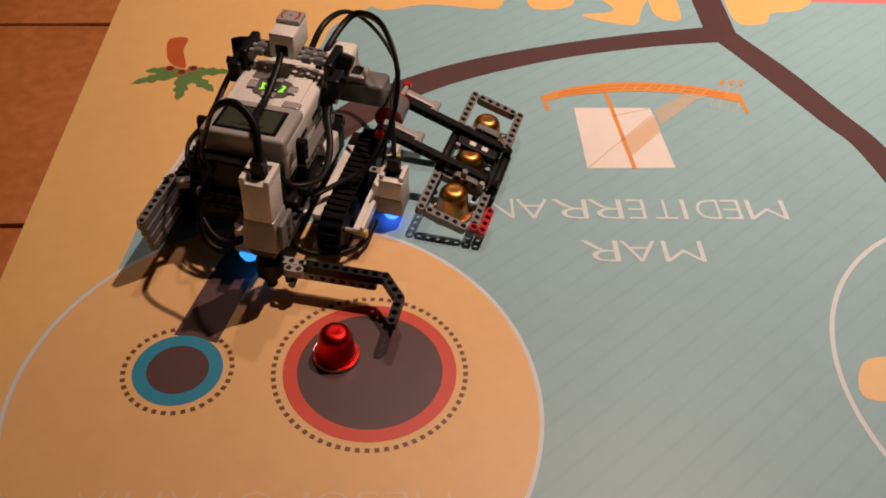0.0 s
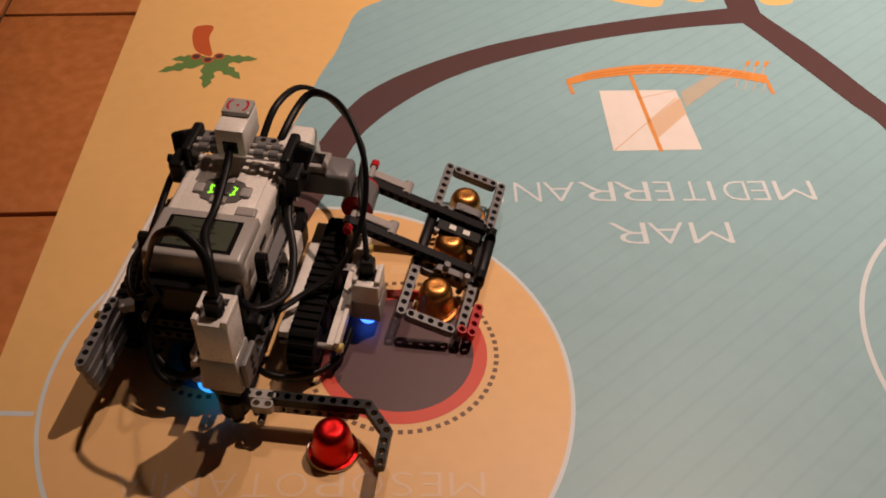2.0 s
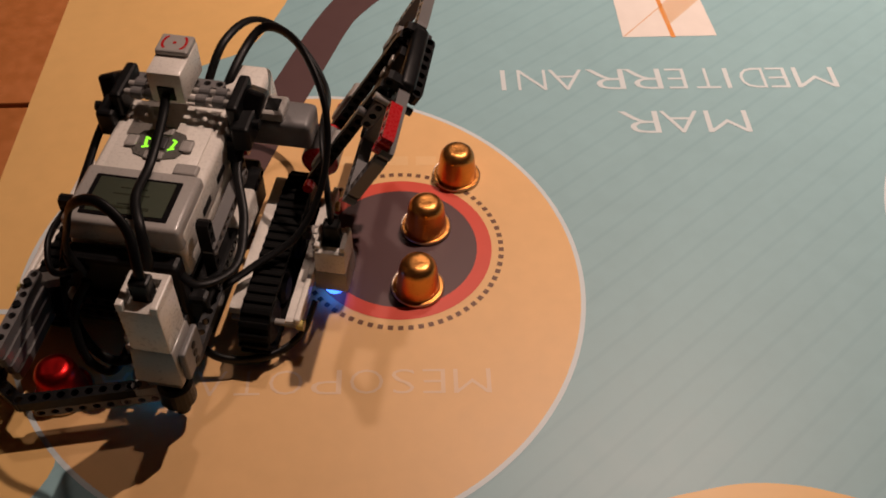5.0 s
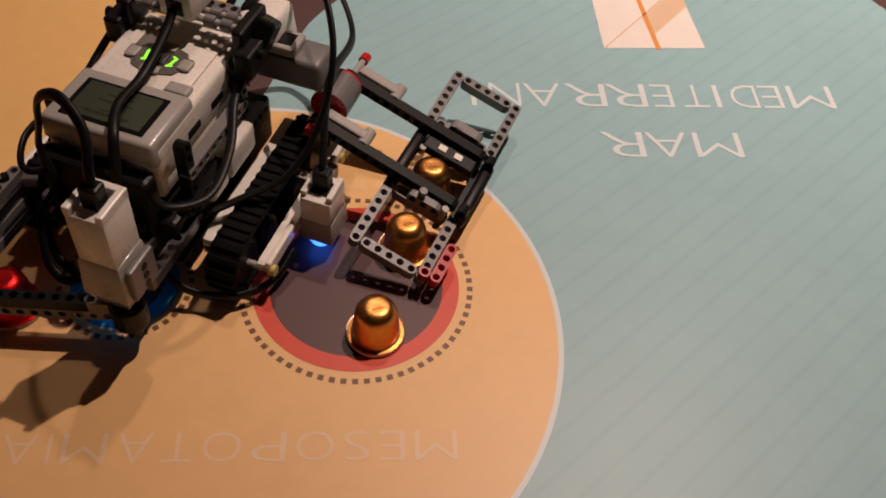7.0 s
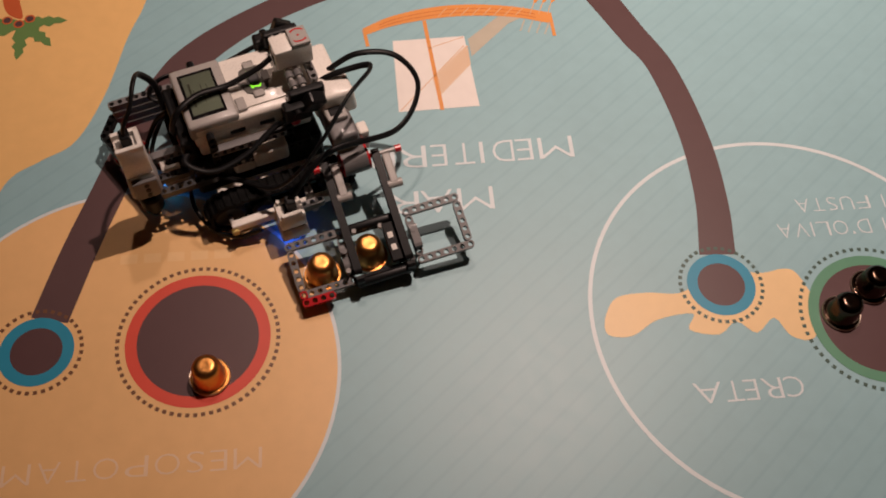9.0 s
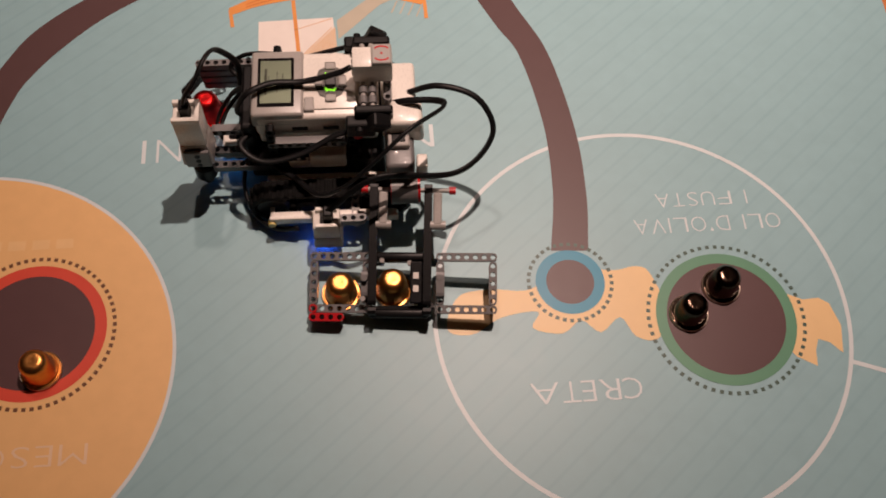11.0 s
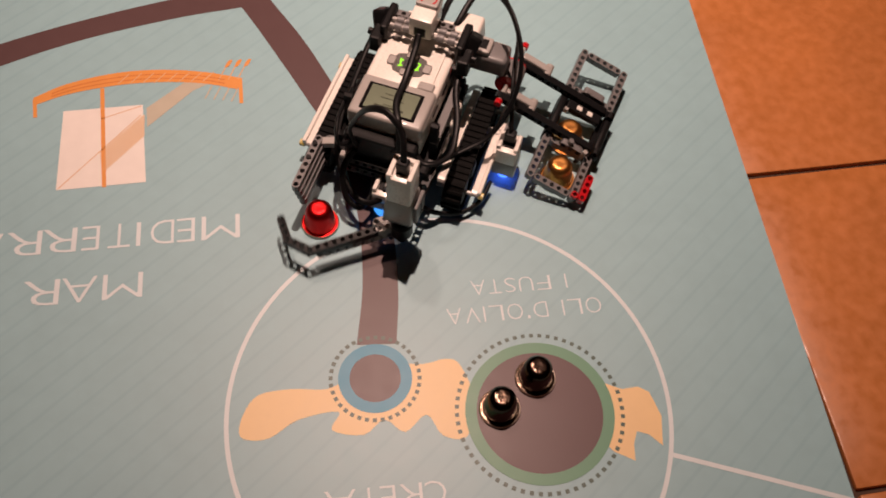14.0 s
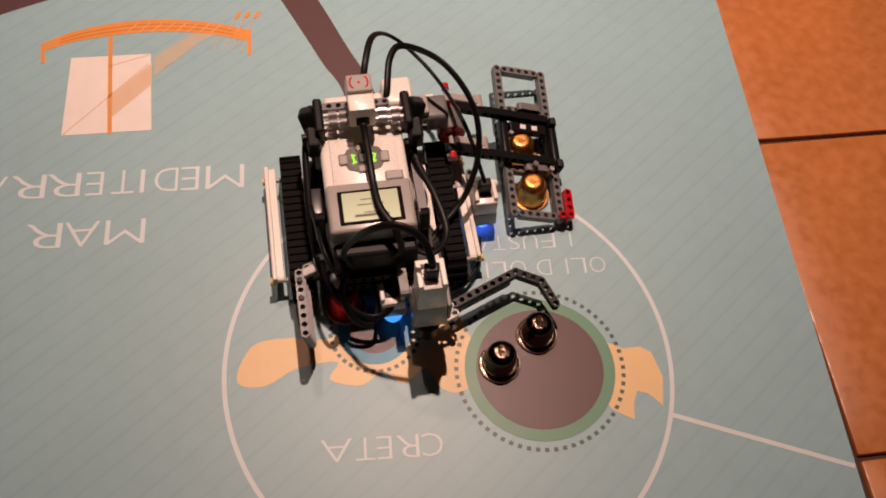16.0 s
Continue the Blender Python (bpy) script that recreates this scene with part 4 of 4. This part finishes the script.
def cables(robot):
    w, t = 0.0031, 0.0019
    runs = (
        ((-0.002, -0.068, 0.131), (-0.003, -0.055, 0.124), (-0.004, -0.025, 0.1150), (-0.006, 0.004, 0.1165), (-0.016, 0.026, 0.114), (-0.020, 0.036, 0.095), (-0.010, 0.030, 0.076)),
        ((-0.0375, 0.0755, 0.120), (-0.0375, 0.0735, 0.140), (-0.031, 0.062, 0.156), (-0.014, 0.053, 0.164), (0.005, 0.047, 0.152), (0.020, 0.038, 0.121), (0.027, 0.036, 0.098), (0.021, 0.036, 0.079)),
        ((0.001, -0.094, 0.074), (-0.006, -0.118, 0.096), (-0.013, -0.147, 0.115), (-0.025, -0.181, 0.110), (-0.048, -0.194, 0.086), (-0.078, -0.160, 0.072), (-0.093, -0.087, 0.092), (-0.107, -0.042, 0.060)),
        ((-0.014, -0.093, 0.073), (-0.026, -0.107, 0.110), (-0.034, -0.141, 0.123), (-0.047, -0.147, 0.131), (-0.076, -0.116, 0.141), (-0.098, -0.083, 0.122), (-0.101, -0.056, 0.090), (-0.088, -0.034, 0.058), (-0.064, -0.012, 0.047), (-0.042, 0.014, 0.044)),
        ((0.030, -0.094, 0.100), (0.046, -0.080, 0.100), (0.050, -0.040, 0.085), (0.050, 0.005, 0.066), (0.042, 0.034, 0.050), (0.024, 0.055, 0.036), (0.007, 0.062, 0.030), (-0.008, 0.058, 0.034), (-0.014, 0.044, 0.046)),
        ((-0.026, 0.020, 0.076), (-0.046, 0.034, 0.080), (-0.062, 0.014, 0.076), (-0.058, -0.020, 0.080), (-0.046, -0.052, 0.090), (-0.044, -0.080, 0.098)),
        ((0.020, 0.020, 0.076), (0.034, 0.044, 0.086), (0.042, 0.030, 0.096), (0.046, 0.000, 0.090), (0.050, -0.034, 0.074)),
        ((0.024, 0.034, 0.070), (0.031, 0.048, 0.052), (0.023, 0.063, 0.032), (0.008, 0.066, 0.024), (0.002, 0.050, 0.028), (0.004, 0.036, 0.040)),
        ((-0.030, 0.036, 0.030), (-0.052, 0.040, 0.014), (-0.080, 0.030, 0.009), (-0.096, 0.010, 0.010), (-0.100, -0.012, 0.016)),
    )
    for run in runs:
        part("cable", tube(run, w, t), CABLE, robot, "black flat cable", smooth=True)
    for x, y, z in ((-0.0375, 0.075, 0.118), (-0.107, -0.042, 0.046)):
        part("plug", box(x - 0.0055, x + 0.0055, y - 0.0045, y + 0.0045, z, z + 0.016, 0.0015), BLACK, robot, "black cable plug")


def robot_vehicle():
    r = thing("robot_vehicle", "tracked toy robot of grey, black and white plastic with cables", "toy robot")
    brick(r)
    gyro(r)
    crawler(r, 0.0640, 1)
    crawler(r, -0.0715, -1)
    sensor(r, -0.1075, -0.0400, 0.0075, "colour_sensor", "white colour sensor glowing blue underneath")
    sensor(r, -0.0110, 0.0450, 0.0150, "colour_sensor", "white colour sensor glowing cyan underneath", 0.66, CYAN_GLOW, 0.0095)
    claw_motor(r)
    fixed_claw(r)
    lift_motor(r)
    cables(r)
    return r, claw_arm(r), lift_frame(r)


room()
game_mat()
ROBOT, ARM, FRAME = robot_vehicle()
GOLDS = [capsule("coffee_capsule", label, GOLD, "gold capsules") for label in
         ("gold foil coffee capsule standing on the red-ringed disc", "gold foil coffee capsule carried in the robot's frame", "gold foil coffee capsule carried in the robot's frame")]
RED_CAPSULE = capsule("coffee_capsule", "red foil coffee capsule swept along by the robot's claw", RED_FOIL, "red capsules")
for x, y in ((0.6365, 0.0065), (0.6005, -0.0190)):
    black = capsule("coffee_capsule", "black foil coffee capsule standing on the green-ringed disc", BLACK_FOIL, "black capsules")
    black.matrix_basis = pose(x, y, 0.0008, 0, 0, 40)

# ---- motion of the robot and what it carries ----
ROUTE = [
    (0.00, -0.0984, 0.1633, 165.3),
    (0.50, -0.1084, 0.1292, 166.1),
    (1.00, -0.1181, 0.0894, 166.3),
    (1.50, -0.1287, 0.0506, 169.6),
    (2.00, -0.1382, 0.0147, 170.0),
    (2.50, -0.1448, -0.0228, 170.2),
    (3.00, -0.1534, -0.0576, 170.3),
    (3.20, -0.1537, -0.0665, 170.2),
    (3.50, -0.1558, -0.0631, 170.3),
    (4.00, -0.1554, -0.0633, 170.9),
    (4.20, -0.1572, -0.0648, 170.7),
    (6.30, -0.1508, -0.0195, 169.8),
    (6.45, -0.1474, -0.0092, 169.0),
    (6.50, -0.1467, -0.0052, 168.2),
    (7.00, -0.1363, 0.0403, 158.2),
    (7.50, -0.1123, 0.0883, 146.7),
    (8.00, -0.0772, 0.1345, 133.2),
    (8.50, -0.0343, 0.1696, 120.4),
    (9.00, 0.0169, 0.1939, 108.3),
    (9.50, 0.0703, 0.2086, 95.4),
    (10.40, 0.1650, 0.2060, 89.0),
    (11.20, 0.2520, 0.1720, 89.5),
    (12.00, 0.3383, 0.1462, 96.7),
    (12.50, 0.3955, 0.1513, 111.3),
    (13.00, 0.4464, 0.1716, 124.3),
    (13.50, 0.4929, 0.2033, 138.9),
    (14.00, 0.5279, 0.2415, 155.0),
    (14.50, 0.5096, 0.2057, 156.8),
    (15.00, 0.4965, 0.1645, 169.2),
    (15.50, 0.4931, 0.1242, 180.1),
    (16.00, 0.4949, 0.0806, 184.3),
]


def robot_at(t):
    for a, b in zip(ROUTE, ROUTE[1:]):
        if a[0] <= t <= b[0]:
            k = (t - a[0]) / (b[0] - a[0])
            x, y, turn = (p + (q - p) * k for p, q in zip(a[1:], b[1:]))
            return pose(x, y, 0.0012, 0, 0, turn)
    return pose(*ROUTE[-1][1:3], 0.0012, 0, 0, ROUTE[-1][3])


def carried(t, x, y):
    p = robot_at(t) @ Vector((x, y, 0))
    return pose(p.x, p.y, 0.0008, 0, 0, 20)


def motions():
    walk(ROBOT, [(row[0], robot_at(row[0])) for row in ROUTE])
    pivot = (-0.0375, 0.0700, 0.0205)
    walk(ARM, [(t, pose(*pivot, 0, 0, a)) for t, a in ((0, 183), (3.3, 183), (3.4, 166), (3.5, 142), (3.6, 112), (3.7, 80), (3.8, 48), (3.9, 28), (4.0, 20), (4.2, 18), (6.5, 18), (10, 18), (13.9, 18), (14.0, 40), (14.1, 95), (14.2, 150), (14.3, 188), (14.5, 201), (16, 202))])
    walk(FRAME, [(t, pose(*AXIS, 0, 0, -3.6) @ pose(0, 0, 0, 0, a, 0)) for t, a in ((0, 0), (3.05, 0), (3.15, 14), (3.25, 50), (3.35, 80), (3.45, LIFTED), (3.6, LIFTED), (6.2, LIFTED), (6.3, LIFTED - 14), (6.4, 30), (6.5, 0), (7, 0), (16, 0))])
    times = [row[0] for row in ROUTE]
    rests = ((0.0120, -0.0380), (0.0185, 0.0180), (0.0430, 0.0710))
    before = ((-0.157, -0.058), (-0.160, -0.112), (-0.165, -0.168))
    after = (None, (-0.160, -0.050), (-0.158, -0.098))
    for ob, rest, a, b, slide in zip(GOLDS, rests, before, after, (0.0, 0.003, 0.016)):
        rows = [(t, carried(t, *a)) for t in times if t <= 3.05]
        still = pose(*rest, 0.0008, 0, 0, 20)
        rows += [(3.25, still), (3.5, still), (4.2, still), (6.2, still), (6.35, still)]
        rows += [(t, carried(t, b[0], b[1] - (0.010 if t > 14.2 else 0.0) - slide * max(0.0, min(1.0, (7.4 - t) / 0.8)))) for t in times if t >= 6.45] if b else [(16.0, still)]
        walk(ob, rows)
    start = pose(-0.0262, 0.0140, 0.0008)
    rows = [(0.0, start), (0.5, start), (0.7, start)] + [(t, carried(t, -0.108, 0.085)) for t in times if 0.95 <= t <= 3.3]
    rows += [(3.4, carried(3.4, -0.090, 0.105)), (3.5, carried(3.5, -0.055, 0.140)), (3.6, carried(3.6, -0.020, 0.150)), (3.7, carried(3.7, 0.020, 0.140)), (3.8, carried(3.8, 0.040, 0.110)), (3.9, carried(3.9, 0.044, 0.085)), (4.0, carried(4.0, 0.042, 0.064))]
    rows += [(t, carried(t, 0.044, 0.081 if t > 5 else 0.066)) for t in times if 4.1 < t < 14.05]
    rows += [(14.5, carried(14.5, 0.040, 0.052)), (15.0, carried(15.0, 0.035, 0.032)), (15.5, carried(15.5, 0.033, 0.033)), (16.0, carried(16.0, 0.029, 0.034))]
    walk(RED_CAPSULE, rows)


LIFTED = 78
motions()
